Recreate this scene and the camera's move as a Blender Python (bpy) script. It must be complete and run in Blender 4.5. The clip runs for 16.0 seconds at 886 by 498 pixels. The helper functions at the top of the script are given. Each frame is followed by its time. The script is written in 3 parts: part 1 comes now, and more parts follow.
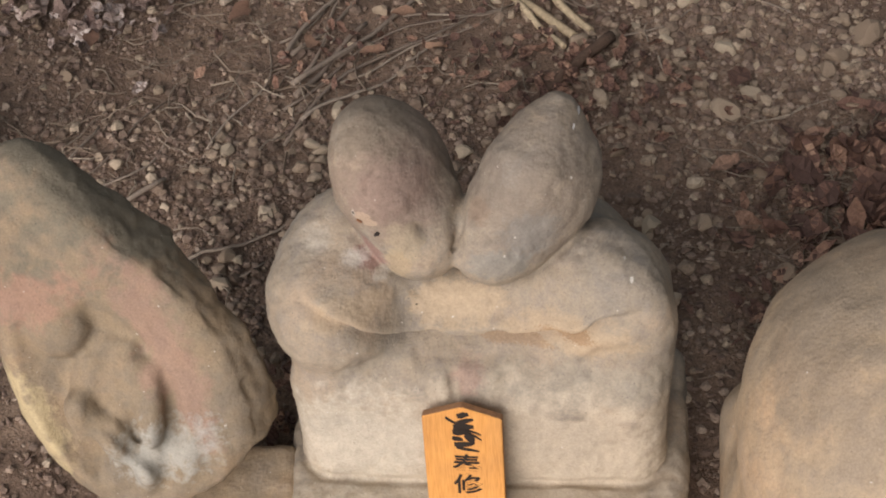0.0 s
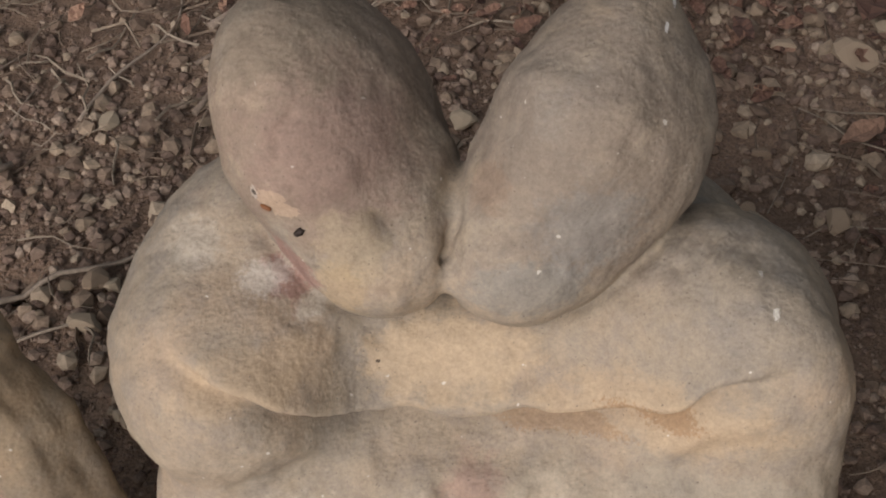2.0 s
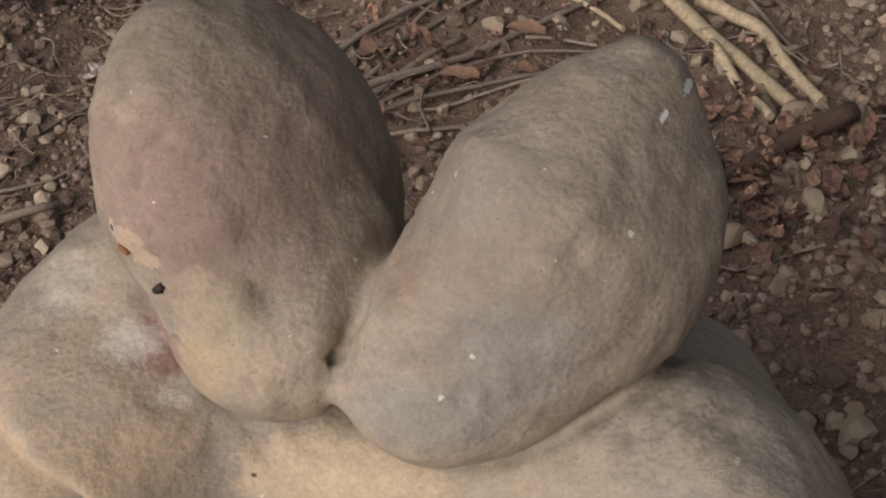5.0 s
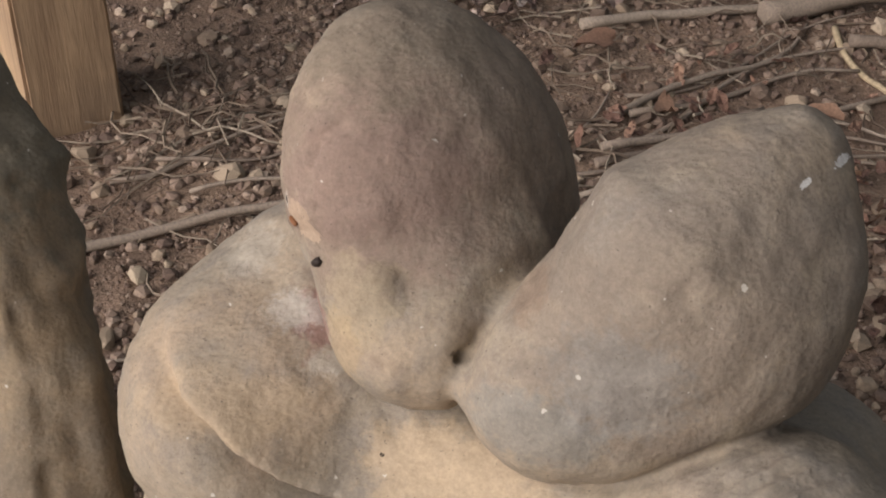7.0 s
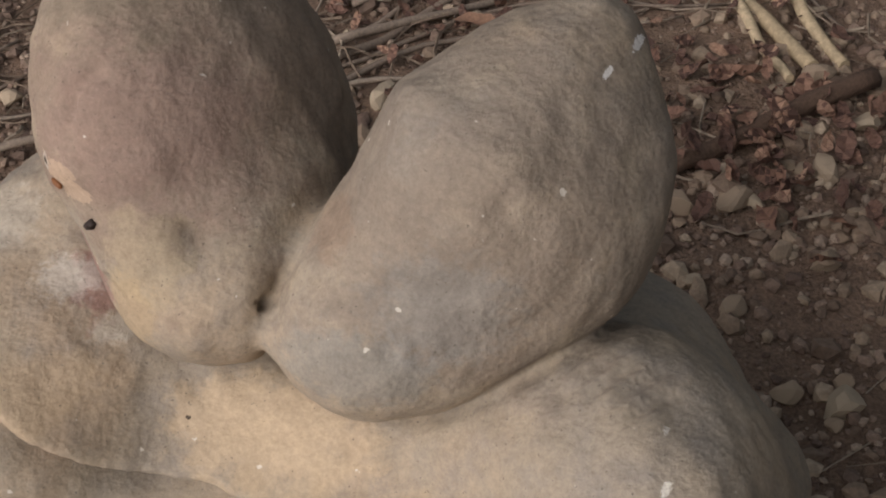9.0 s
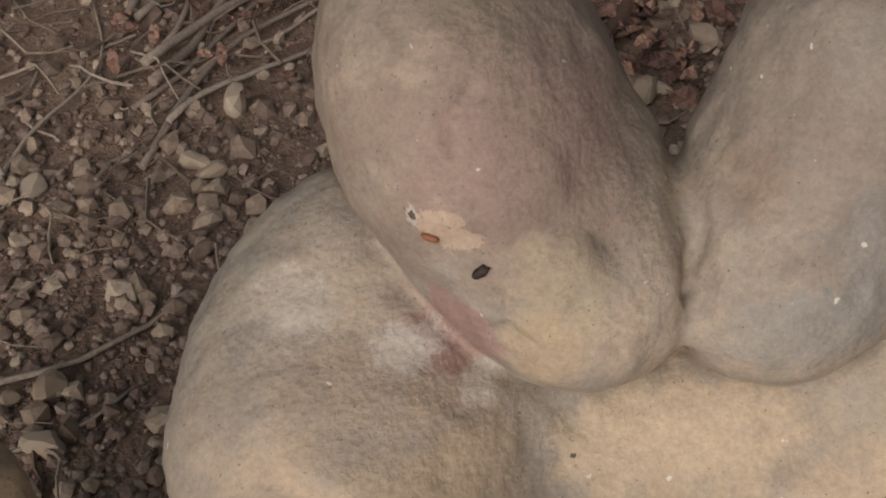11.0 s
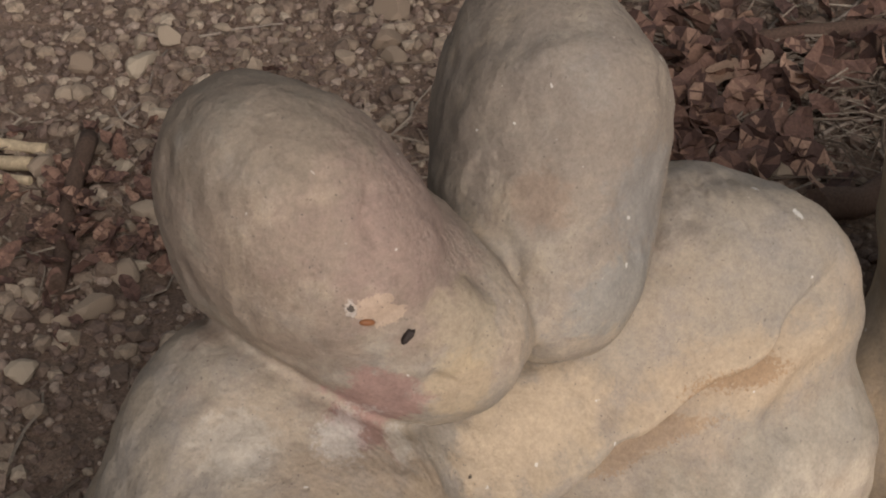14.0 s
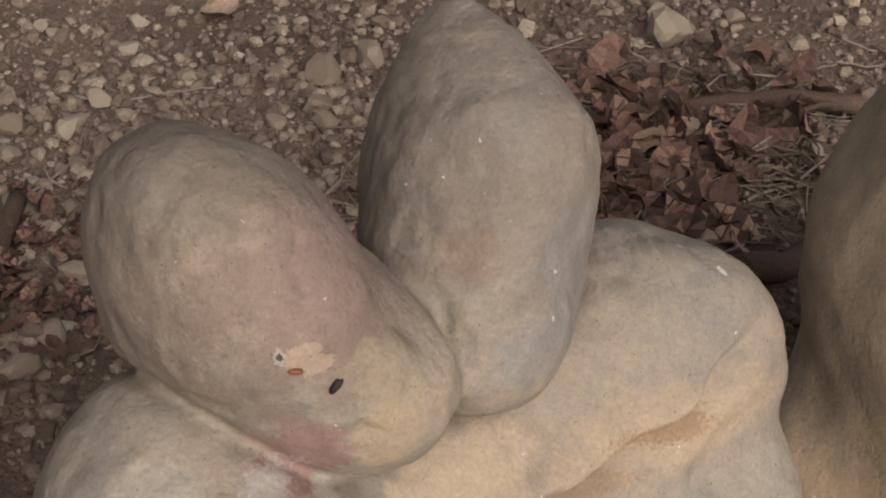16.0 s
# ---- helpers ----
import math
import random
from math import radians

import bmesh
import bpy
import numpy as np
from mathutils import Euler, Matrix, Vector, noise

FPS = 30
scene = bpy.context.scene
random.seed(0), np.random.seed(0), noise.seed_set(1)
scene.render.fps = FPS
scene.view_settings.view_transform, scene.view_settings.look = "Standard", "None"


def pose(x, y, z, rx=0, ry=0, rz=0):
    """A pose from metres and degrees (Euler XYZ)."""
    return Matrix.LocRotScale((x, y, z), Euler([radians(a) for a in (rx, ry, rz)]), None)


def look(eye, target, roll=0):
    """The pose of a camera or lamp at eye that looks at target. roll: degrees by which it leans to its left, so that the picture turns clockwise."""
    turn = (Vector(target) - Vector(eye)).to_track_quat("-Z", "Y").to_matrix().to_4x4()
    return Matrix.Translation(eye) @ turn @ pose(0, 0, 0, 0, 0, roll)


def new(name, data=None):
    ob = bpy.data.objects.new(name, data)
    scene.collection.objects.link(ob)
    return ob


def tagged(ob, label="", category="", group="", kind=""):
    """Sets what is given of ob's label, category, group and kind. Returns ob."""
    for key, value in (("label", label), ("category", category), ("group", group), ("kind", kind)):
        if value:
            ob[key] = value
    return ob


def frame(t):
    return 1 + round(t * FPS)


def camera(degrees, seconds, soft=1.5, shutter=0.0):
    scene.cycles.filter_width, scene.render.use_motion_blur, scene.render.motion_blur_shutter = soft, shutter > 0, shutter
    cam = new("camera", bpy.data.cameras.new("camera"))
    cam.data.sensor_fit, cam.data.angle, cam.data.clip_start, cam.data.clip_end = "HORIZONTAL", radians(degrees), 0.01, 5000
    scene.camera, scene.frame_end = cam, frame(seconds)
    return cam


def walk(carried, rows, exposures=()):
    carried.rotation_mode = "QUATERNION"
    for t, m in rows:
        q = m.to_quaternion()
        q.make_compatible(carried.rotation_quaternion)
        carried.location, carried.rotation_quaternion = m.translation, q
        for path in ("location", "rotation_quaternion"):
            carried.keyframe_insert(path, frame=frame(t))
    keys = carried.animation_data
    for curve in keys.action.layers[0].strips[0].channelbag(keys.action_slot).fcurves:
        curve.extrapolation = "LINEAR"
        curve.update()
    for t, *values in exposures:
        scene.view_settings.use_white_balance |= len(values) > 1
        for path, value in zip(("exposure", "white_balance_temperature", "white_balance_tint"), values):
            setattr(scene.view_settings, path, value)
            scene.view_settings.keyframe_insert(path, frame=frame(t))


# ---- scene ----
cam = camera(30.0, 16.0, soft=1.9)
PATH = [
    (0, (0.193, -1.352, 1.8), (-0.013, 0.033, 0.371), -5.7),
    (0.5, (0.173, -1.167, 1.608), (-0.033, 0.212, 0.175), -6.0),
    (1, (0.156, -1.006, 1.442), (-0.058, 0.378, 0.015), -6.4),
    (1.5, (0.135, -0.864, 1.285), (-0.075, 0.533, -0.131), -6.2),
    (2, (0.114, -0.736, 1.148), (-0.095, 0.673, -0.256), -6.1),
    (2.5, (0.09, -0.617, 1.033), (-0.109, 0.803, -0.362), -5.4),
    (3, (0.088, -0.542, 0.942), (-0.138, 0.907, -0.418), -5.6),
    (3.2, (0.114, -0.537, 0.937), (-0.179, 0.912, -0.41), -7.2),
    (5.3, (0.287, -0.565, 0.961), (-0.316, 0.9, -0.259), -2.5),
    (5.5, (0.301, -0.569, 0.963), (-0.351, 0.885, -0.246), -2.6),
    (6, (0.338, -0.561, 0.961), (-0.44, 0.848, -0.224), -2.3),
    (6.5, (0.372, -0.551, 0.965), (-0.506, 0.803, -0.216), -2.2),
    (7, (0.396, -0.552, 0.961), (-0.562, 0.763, -0.203), -1.6),
    (7.5, (0.416, -0.548, 0.963), (-0.617, 0.714, -0.194), -3.0),
    (8, (0.418, -0.536, 0.959), (-0.663, 0.679, -0.205), -3.9),
    (8.2, (0.425, -0.557, 0.952), (-0.65, 0.677, -0.197), -4.0),
    (8.5, (0.4, -0.539, 0.949), (-0.509, 0.774, -0.255), -3.7),
    (10.8, (-0.057, -0.502, 0.907), (-0.117, 0.97, -0.446), -4.5),
    (11, (-0.103, -0.504, 0.905), (-0.086, 0.973, -0.443), -4.8),
    (11.5, (-0.196, -0.488, 0.93), (0.03, 0.971, -0.419), -1.8),
    (12, (-0.273, -0.484, 0.916), (0.07, 1.041, -0.331), -2.0),
    (12.5, (-0.331, -0.47, 0.949), (0.316, 0.927, -0.328), 1.5),
    (12.8, (-0.369, -0.483, 0.945), (0.469, 0.836, -0.304), 2.8),
    (13, (-0.397, -0.492, 0.946), (0.516, 0.777, -0.301), 2.5),
    (13.5, (-0.448, -0.51, 0.955), (0.515, 0.743, -0.271), -0.7),
    (14, (-0.463, -0.512, 0.96), (0.546, 0.737, -0.233), -2.5),
    (14.5, (-0.469, -0.512, 0.96), (0.554, 0.748, -0.21), -2.2),
    (15, (-0.471, -0.514, 0.959), (0.605, 0.72, -0.19), -1.2),
    (15.5, (-0.474, -0.514, 0.955), (0.608, 0.729, -0.178), -1.2),
    (16, (-0.471, -0.522, 0.955), (0.637, 0.709, -0.167), -0.4),
]
walk(cam, [(t, look(eye, target, roll)) for t, eye, target, roll in PATH],
     [(0, 0.12), (1, 0.02), (2, -0.06), (3, -0.25), (5.3, 0.06), (8, 0.17), (8.5, 0.08), (10.8, -0.16), (11.2, -0.12), (12, 0.1), (12.6, 0.24), (13.2, -0.03), (14, -0.1), (16, -0.06)])

# ---- light ----
world = bpy.data.worlds.new("overcast_sky")
scene.world = world
world.use_nodes = True
wn = world.node_tree
sky = wn.nodes.new("ShaderNodeTexSky")
sky.sky_type = 'NISHITA'
sky.sun_disc = False
sky.sun_elevation = radians(26)
sky.sun_rotation = radians(200)
sky.air_density, sky.dust_density, sky.ozone_density = 1.0, 4.0, 0.6
grey = wn.nodes.new("ShaderNodeHueSaturation")
grey.inputs["Saturation"].default_value = 0.35
wn.links.new(sky.outputs[0], grey.inputs["Color"])
wn.links.new(grey.outputs[0], wn.nodes["Background"].inputs[0])
wn.nodes["Background"].inputs[1].default_value = 0.08
sun = new("sun", bpy.data.lights.new("sun", 'SUN'))
sun.data.energy, sun.data.angle, sun.data.color = 3.1, radians(60), (1.0, 0.915, 0.935)
sun.matrix_world = look((-0.9, -2.2, 1.15), (0, 0, 0))


# ---- materials ----
def material(name, rough=0.9):
    m = bpy.data.materials.new(name)
    m.use_nodes = True
    nt = m.node_tree
    b = nt.nodes["Principled BSDF"]
    b.inputs["Roughness"].default_value = rough
    b.inputs["Specular IOR Level"].default_value = 0.25
    return m, nt, b


def nd(nt, kind, **kw):
    n = nt.nodes.new(kind)
    for k, v in kw.items():
        n.inputs[k.replace("_", " ")].default_value = v
    return n


def noise_tex(nt, vec, scale, detail=6.0, rough=0.6, dist=0.0):
    n = nd(nt, "ShaderNodeTexNoise", Scale=scale, Detail=detail, Roughness=rough, Distortion=dist)
    nt.links.new(vec, n.inputs["Vector"])
    return n.outputs["Fac"]


def ramp(nt, fac, stops):
    r = nt.nodes.new("ShaderNodeValToRGB")
    while len(r.color_ramp.elements) < len(stops):
        r.color_ramp.elements.new(0.5)
    for e, (p, c) in zip(r.color_ramp.elements, stops):
        e.position = p
        e.color = (*c, 1) if len(c) == 3 else c
    nt.links.new(fac, r.inputs[0])
    return r.outputs[0]


def band(nt, fac, lo, hi):
    m = nd(nt, "ShaderNodeMapRange")
    m.inputs["From Min"].default_value, m.inputs["From Max"].default_value = lo, hi
    nt.links.new(fac, m.inputs["Value"])
    return m.outputs[0]


def mix(nt, fac, a, b, kind='MIX'):
    m = nt.nodes.new("ShaderNodeMix")
    m.data_type, m.blend_type = 'RGBA', kind
    for sock, v in ((m.inputs[0], fac), (m.inputs[6], a), (m.inputs[7], b)):
        if isinstance(v, (int, float)):
            sock.default_value = v
        elif isinstance(v, tuple):
            sock.default_value = (*v, 1)
        else:
            nt.links.new(v, sock)
    return m.outputs[2]


def times(nt, a, b, op='MULTIPLY'):
    m = nt.nodes.new("ShaderNodeMath")
    m.operation = op
    for i, v in enumerate((a, b)):
        if isinstance(v, (int, float)):
            m.inputs[i].default_value = v
        else:
            nt.links.new(v, m.inputs[i])
    return m.outputs[0]


def bump(nt, b, height, strength, distance):
    n = nd(nt, "ShaderNodeBump", Strength=strength, Distance=distance)
    nt.links.new(height, n.inputs["Height"])
    nt.links.new(n.outputs[0], b.inputs["Normal"])


def where(nt):
    return nt.nodes.new("ShaderNodeTexCoord").outputs["Object"]


def spot(nt, vec, centre, size, edge=0.5, wobble=0.35, scale=30.0):
    """Mask of an uneven patch of colour round a centre: 1 inside, 0 outside."""
    m = nt.nodes.new("ShaderNodeMapping")
    m.vector_type = 'TEXTURE'
    m.inputs["Location"].default_value = centre
    m.inputs["Scale"].default_value = size
    nt.links.new(vec, m.inputs["Vector"])
    ln = nt.nodes.new("ShaderNodeVectorMath")
    ln.operation = 'LENGTH'
    nt.links.new(m.outputs[0], ln.inputs[0])
    n = noise_tex(nt, vec, scale, 5.0, 0.65)
    d = times(nt, ln.outputs["Value"], times(nt, times(nt, n, 0.5, 'SUBTRACT'), 2 * wobble), 'ADD')
    return band(nt, d, 1.0 + edge * 0.5, 1.0 - edge * 0.5)


def stone_material(name, tint=(1, 1, 1), stains_and_light=()):
    m, nt, b = material(name, 0.9)
    v = where(nt)
    big = noise_tex(nt, v, 9.0, 5.0, 0.6, 0.3)
    mid = noise_tex(nt, v, 45.0, 6.0, 0.65)
    fine = noise_tex(nt, v, 330.0, 5.0, 0.8)
    t = lambda c: tuple(c[i] * tint[i] for i in range(3))
    col = ramp(nt, big, [(0.30, t((0.245, 0.215, 0.165))), (0.50, t((0.31, 0.255, 0.175))), (0.72, t((0.375, 0.285, 0.185)))])
    col = mix(nt, times(nt, band(nt, mid, 0.44, 0.66), 0.42), col, t((0.21, 0.19, 0.16)))
    for colour, amount, centre, size, edge, scale in stains_and_light:
        col = mix(nt, times(nt, spot(nt, v, centre, size, 0.5 * edge, 1.05, scale * 2.0), amount), col, colour)
    streak = nt.nodes.new("ShaderNodeMapping")
    streak.inputs["Scale"].default_value = (1.0, 1.0, 0.75)
    nt.links.new(v, streak.inputs["Vector"])
    veins = noise_tex(nt, streak.outputs[0], 75.0, 7.0, 0.68, 0.35)
    col = mix(nt, 0.26, col, ramp(nt, veins, [(0.30, (0.30, 0.29, 0.27)), (0.5, (0.5, 0.5, 0.5)), (0.70, (0.68, 0.67, 0.64))]), 'OVERLAY')
    col = mix(nt, 0.30, col, ramp(nt, fine, [(0.30, (0.2, 0.19, 0.17)), (0.5, (0.5, 0.5, 0.5)), (0.72, (0.84, 0.82, 0.78))]), 'OVERLAY')
    grains = noise_tex(nt, v, 420.0, 2.0, 0.5)
    col = mix(nt, times(nt, band(nt, grains, 0.30, 0.26), 0.6), col, t((0.07, 0.06, 0.05)))
    chips = noise_tex(nt, v, 150.0, 2.0, 0.4)
    col = mix(nt, times(nt, band(nt, chips, 0.765, 0.795), 0.7), col, (0.62, 0.58, 0.5))
    nt.links.new(col, b.inputs["Base Color"])
    pits = nd(nt, "ShaderNodeTexVoronoi", Scale=170.0, Randomness=1.0)
    nt.links.new(v, pits.inputs["Vector"])
    dents = band(nt, pits.outputs["Distance"], 0.05, 0.5)
    h = times(nt, times(nt, mid, 1.2), times(nt, fine, 0.45), 'ADD')
    h = times(nt, h, times(nt, times(nt, veins, 0.55), times(nt, dents, 0.22), 'ADD'), 'ADD')
    bump(nt, b, h, 0.5, 0.0034)
    return m


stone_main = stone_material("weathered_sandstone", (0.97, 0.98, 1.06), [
    ((0.225, 0.172, 0.13), 0.8, (-0.072, 0.08, 0.475), (0.09, 0.12, 0.09), 0.9, 18.0),
    ((0.21, 0.172, 0.135), 0.8, (0.10, 0.07, 0.455), (0.09, 0.11, 0.085), 0.9, 18.0),
    ((0.25, 0.165, 0.14), 0.45, (-0.062, 0.02, 0.488), (0.055, 0.05, 0.04), 1.4, 22.0),
    ((0.20, 0.165, 0.12), 0.5, (-0.10, 0.10, 0.545), (0.08, 0.09, 0.035), 1.0, 18.0),
    ((0.34, 0.275, 0.18), 0.5, (-0.050, -0.015, 0.43), (0.022, 0.03, 0.022), 0.7, 35.0),
    ((0.36, 0.27, 0.16), 0.5, (-0.060, -0.022, 0.402), (0.016, 0.02, 0.02), 0.9, 60.0),
    ((0.245, 0.15, 0.125), 0.85, (-0.094, 0.004, 0.395), (0.022, 0.025, 0.026), 0.7, 45.0),
    ((0.45, 0.345, 0.225), 0.65, (0.005, -0.005, 0.318), (0.055, 0.035, 0.026), 0.9, 25.0),
    ((0.42, 0.32, 0.21), 0.55, (-0.11, -0.06, 0.352), (0.06, 0.04, 0.016), 1.0, 25.0),
    ((0.43, 0.325, 0.21), 0.6, (0.14, -0.045, 0.305), (0.09, 0.05, 0.024), 1.0, 25.0),
    ((0.50, 0.47, 0.42), 0.45, (-0.112, 0.004, 0.383), (0.020, 0.018, 0.007), 0.9, 160.0),
    ((0.48, 0.45, 0.39), 0.4, (-0.082, -0.004, 0.364), (0.018, 0.015, 0.006), 0.9, 160.0),
    ((0.44, 0.41, 0.35), 0.4, (-0.166, 0.028, 0.394), (0.020, 0.020, 0.012), 1.2, 90.0),
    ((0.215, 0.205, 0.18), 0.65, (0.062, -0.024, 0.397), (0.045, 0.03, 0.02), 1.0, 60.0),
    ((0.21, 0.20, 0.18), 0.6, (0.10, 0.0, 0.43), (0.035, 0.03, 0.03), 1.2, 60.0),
    ((0.225, 0.15, 0.10), 0.4, (0.034, 0.019, 0.451), (0.014, 0.02, 0.016), 1.2, 60.0),
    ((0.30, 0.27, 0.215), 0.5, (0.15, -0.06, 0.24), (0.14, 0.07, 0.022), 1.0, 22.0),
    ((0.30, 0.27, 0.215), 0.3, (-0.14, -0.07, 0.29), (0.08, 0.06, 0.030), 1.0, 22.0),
    # lower body front: paler colour stands in for light from the front
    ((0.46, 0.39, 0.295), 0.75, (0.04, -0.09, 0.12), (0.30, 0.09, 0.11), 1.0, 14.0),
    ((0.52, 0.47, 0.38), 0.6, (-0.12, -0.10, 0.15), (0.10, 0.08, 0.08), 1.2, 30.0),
    ((0.30, 0.19, 0.15), 0.55, (0.017, -0.069, 0.25), (0.02, 0.04, 0.016), 1.2, 30.0),
    ((0.40, 0.30, 0.215), 0.8, (-0.0975, -0.006, 0.464), (0.0095, 0.02, 0.0065), 0.3, 90.0),
    ((0.40, 0.30, 0.215), 0.8, (-0.0900, -0.006, 0.4555), (0.0085, 0.02, 0.0065), 0.3, 90.0),
    ((0.50, 0.46, 0.40), 0.5, (-0.1085, 0.0, 0.4655), (0.0022, 0.01, 0.0050), 0.5, 400.0),
    ((0.04, 0.03, 0.022), 0.9, (-0.1085, 0.0, 0.4660), (0.0016, 0.01, 0.0022), 0.4, 400.0),
    ((0.04, 0.03, 0.022), 0.9, (-0.0455, -0.016, 0.319), (0.0016, 0.01, 0.0012), 0.4, 400.0),
    ((0.72, 0.70, 0.66), 0.9, (0.1448, 0.0934, 0.5153), (0.0020, 0.005, 0.0020), 0.4, 300.0),
    ((0.76, 0.74, 0.70), 0.9, (0.1505, 0.1246, 0.5149), (0.0014, 0.008, 0.007), 0.4, 300.0),
    ((0.27, 0.165, 0.085), 0.65, (0.138, -0.042, 0.302), (0.034, 0.03, 0.010), 0.6, 220.0),
    ((0.27, 0.165, 0.085), 0.45, (0.075, -0.03, 0.279), (0.05, 0.03, 0.005), 0.6, 220.0),
    ((0.62, 0.59, 0.52), 0.8, (0.2056, 0.0112, 0.3838), (0.0020, 0.005, 0.0030), 0.5, 300.0),
    ((0.62, 0.59, 0.52), 0.8, (0.2141, -0.0178, 0.375), (0.0026, 0.005, 0.0045), 0.5, 300.0),
])
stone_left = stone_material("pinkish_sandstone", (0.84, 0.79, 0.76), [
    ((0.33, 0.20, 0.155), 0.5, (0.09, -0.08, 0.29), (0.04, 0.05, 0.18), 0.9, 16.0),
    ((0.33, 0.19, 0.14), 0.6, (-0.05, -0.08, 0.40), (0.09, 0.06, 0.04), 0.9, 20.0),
    ((0.40, 0.40, 0.36), 0.6, (0.03, -0.12, 0.13), (0.09, 0.08, 0.05), 0.9, 30.0),
    ((0.17, 0.15, 0.11), 0.85, (0.06, 0.04, 0.48), (0.2, 0.09, 0.16), 0.8, 14.0),
    ((0.50, 0.40, 0.23), 0.8, (-0.15, -0.08, 0.22), (0.05, 0.08, 0.10), 0.9, 20.0),
])
stone_right = stone_material("tan_sandstone", (1.30, 1.20, 1.14), [
    ((0.24, 0.195, 0.145), 0.6, (-0.05, 0.02, 0.42), (0.3, 0.2, 0.06), 0.9, 14.0),
    ((0.47, 0.40, 0.28), 0.7, (-0.05, -0.25, 0.12), (0.25, 0.2, 0.12), 1.0, 14.0),
])


def wood_material(name, light, dark, scale=1.0):
    m, nt, b = material(name, 0.75)
    v = where(nt)
    mp = nt.nodes.new("ShaderNodeMapping")
    mp.inputs["Scale"].default_value = (1, 1, 0.06)
    nt.links.new(v, mp.inputs["Vector"])
    g = noise_tex(nt, mp.outputs[0], 70.0 * scale, 6.0, 0.6, 0.6)
    f = noise_tex(nt, mp.outputs[0], 400.0 * scale, 3.0, 0.6)
    patch = noise_tex(nt, v, 7.0, 4.0, 0.6)
    col = ramp(nt, g, [(0.3, dark), (0.62, light)])
    col = mix(nt, times(nt, band(nt, patch, 0.45, 0.7), 0.55), col, tuple(0.55 * (d + 0.06) for d in dark))
    col = mix(nt, 0.35, col, ramp(nt, f, [(0.3, (0.25, 0.25, 0.25)), (0.7, (0.75, 0.75, 0.75))]), 'OVERLAY')
    nt.links.new(col, b.inputs["Base Color"])
    bump(nt, b, times(nt, g, f, 'ADD'), 0.35, 0.002)
    return m


timber = wood_material("weathered_timber", (0.42, 0.29, 0.175), (0.25, 0.165, 0.10))
tablet_wood = wood_material("orange_cedar", (0.62, 0.30, 0.085), (0.55, 0.25, 0.065), 1.4)
tablet_edge = wood_material("cedar_end_grain", (0.30, 0.16, 0.08), (0.22, 0.12, 0.06), 1.4)
ink, _n, _b = material("black_ink", 0.6)
_b.inputs["Base Color"].default_value = (0.025, 0.018, 0.014, 1)


def per_piece(name, stops, rough=0.9, island=True, fine=300.0, bumpy=0.3):
    """A material whose colour changes from piece to piece, with grain on each."""
    m, nt, b = material(name, rough)
    v = where(nt)
    if island:
        r = nt.nodes.new("ShaderNodeNewGeometry").outputs["Random Per Island"]
    else:
        r = nt.nodes.new("ShaderNodeObjectInfo").outputs["Random"]
    col = ramp(nt, r, stops)
    f = noise_tex(nt, v, fine, 4.0, 0.65)
    col = mix(nt, 0.5, col, ramp(nt, f, [(0.28, (0.2, 0.2, 0.2)), (0.72, (0.8, 0.79, 0.77))]), 'OVERLAY')
    nt.links.new(col, b.inputs["Base Color"])
    bump(nt, b, f, bumpy, 0.002)
    return m


GRAVEL = [(0.0, (0.13, 0.09, 0.07)), (0.45, (0.20, 0.142, 0.108)), (0.8, (0.275, 0.205, 0.155)), (1.0, (0.38, 0.30, 0.23))]
pebble_stuff = per_piece("gravel_mixed", GRAVEL)
pebble_coarse = per_piece("gravel_coarse", [(0.0, (0.14, 0.10, 0.075)), (0.4, (0.215, 0.158, 0.115)), (0.75, (0.30, 0.232, 0.165)), (1.0, (0.42, 0.34, 0.25))], fine=160.0)
pebble_big = per_piece("pale_stones", [(0.0, (0.25, 0.185, 0.13)), (0.5, (0.335, 0.26, 0.185)), (1.0, (0.42, 0.345, 0.25))], island=False, fine=120.0)
leaf_mat = per_piece("dry_leaves", [(0.0, (0.075, 0.045, 0.036)), (0.45, (0.14, 0.08, 0.06)), (0.8, (0.215, 0.125, 0.088)), (1.0, (0.37, 0.24, 0.165))], 0.8)
leaf_one = per_piece("curled_dry_leaf", [(0.0, (0.22, 0.125, 0.085)), (0.6, (0.32, 0.20, 0.13)), (1.0, (0.42, 0.31, 0.22))], 0.8, island=False)
leaf_grey = per_piece("bleached_leaves", [(0.0, (0.13, 0.085, 0.07)), (0.5, (0.25, 0.185, 0.155)), (0.85, (0.38, 0.31, 0.27)), (1.0, (0.55, 0.48, 0.43))], 0.8)
twig_mat = per_piece("grey_twigs", [(0.0, (0.10, 0.07, 0.05)), (0.5, (0.19, 0.145, 0.105)), (1.0, (0.30, 0.25, 0.19))], 0.85)
twig_one = per_piece("dead_twig", [(0.0, (0.20, 0.155, 0.12)), (1.0, (0.34, 0.28, 0.22))], 0.85, island=False)
pale_branch = per_piece("barkless_branch", [(0.0, (0.42, 0.33, 0.21)), (1.0, (0.50, 0.40, 0.26))], 0.8, island=False, fine=150.0)
bark_mat = per_piece("dark_bark", [(0.0, (0.10, 0.065, 0.045)), (1.0, (0.14, 0.09, 0.065))], 0.9, island=False, bumpy=0.8)
white_paint, _n, _b = material("white_lime", 0.8)
_b.inputs["Base Color"].default_value = (0.72, 0.70, 0.66, 1)
pupa_mat, _n, _b = material("brown_husk", 0.5)
_b.inputs["Base Color"].default_value = (0.18, 0.075, 0.03, 1)
dark_mat, _n, _b = material("black_crumb", 0.7)
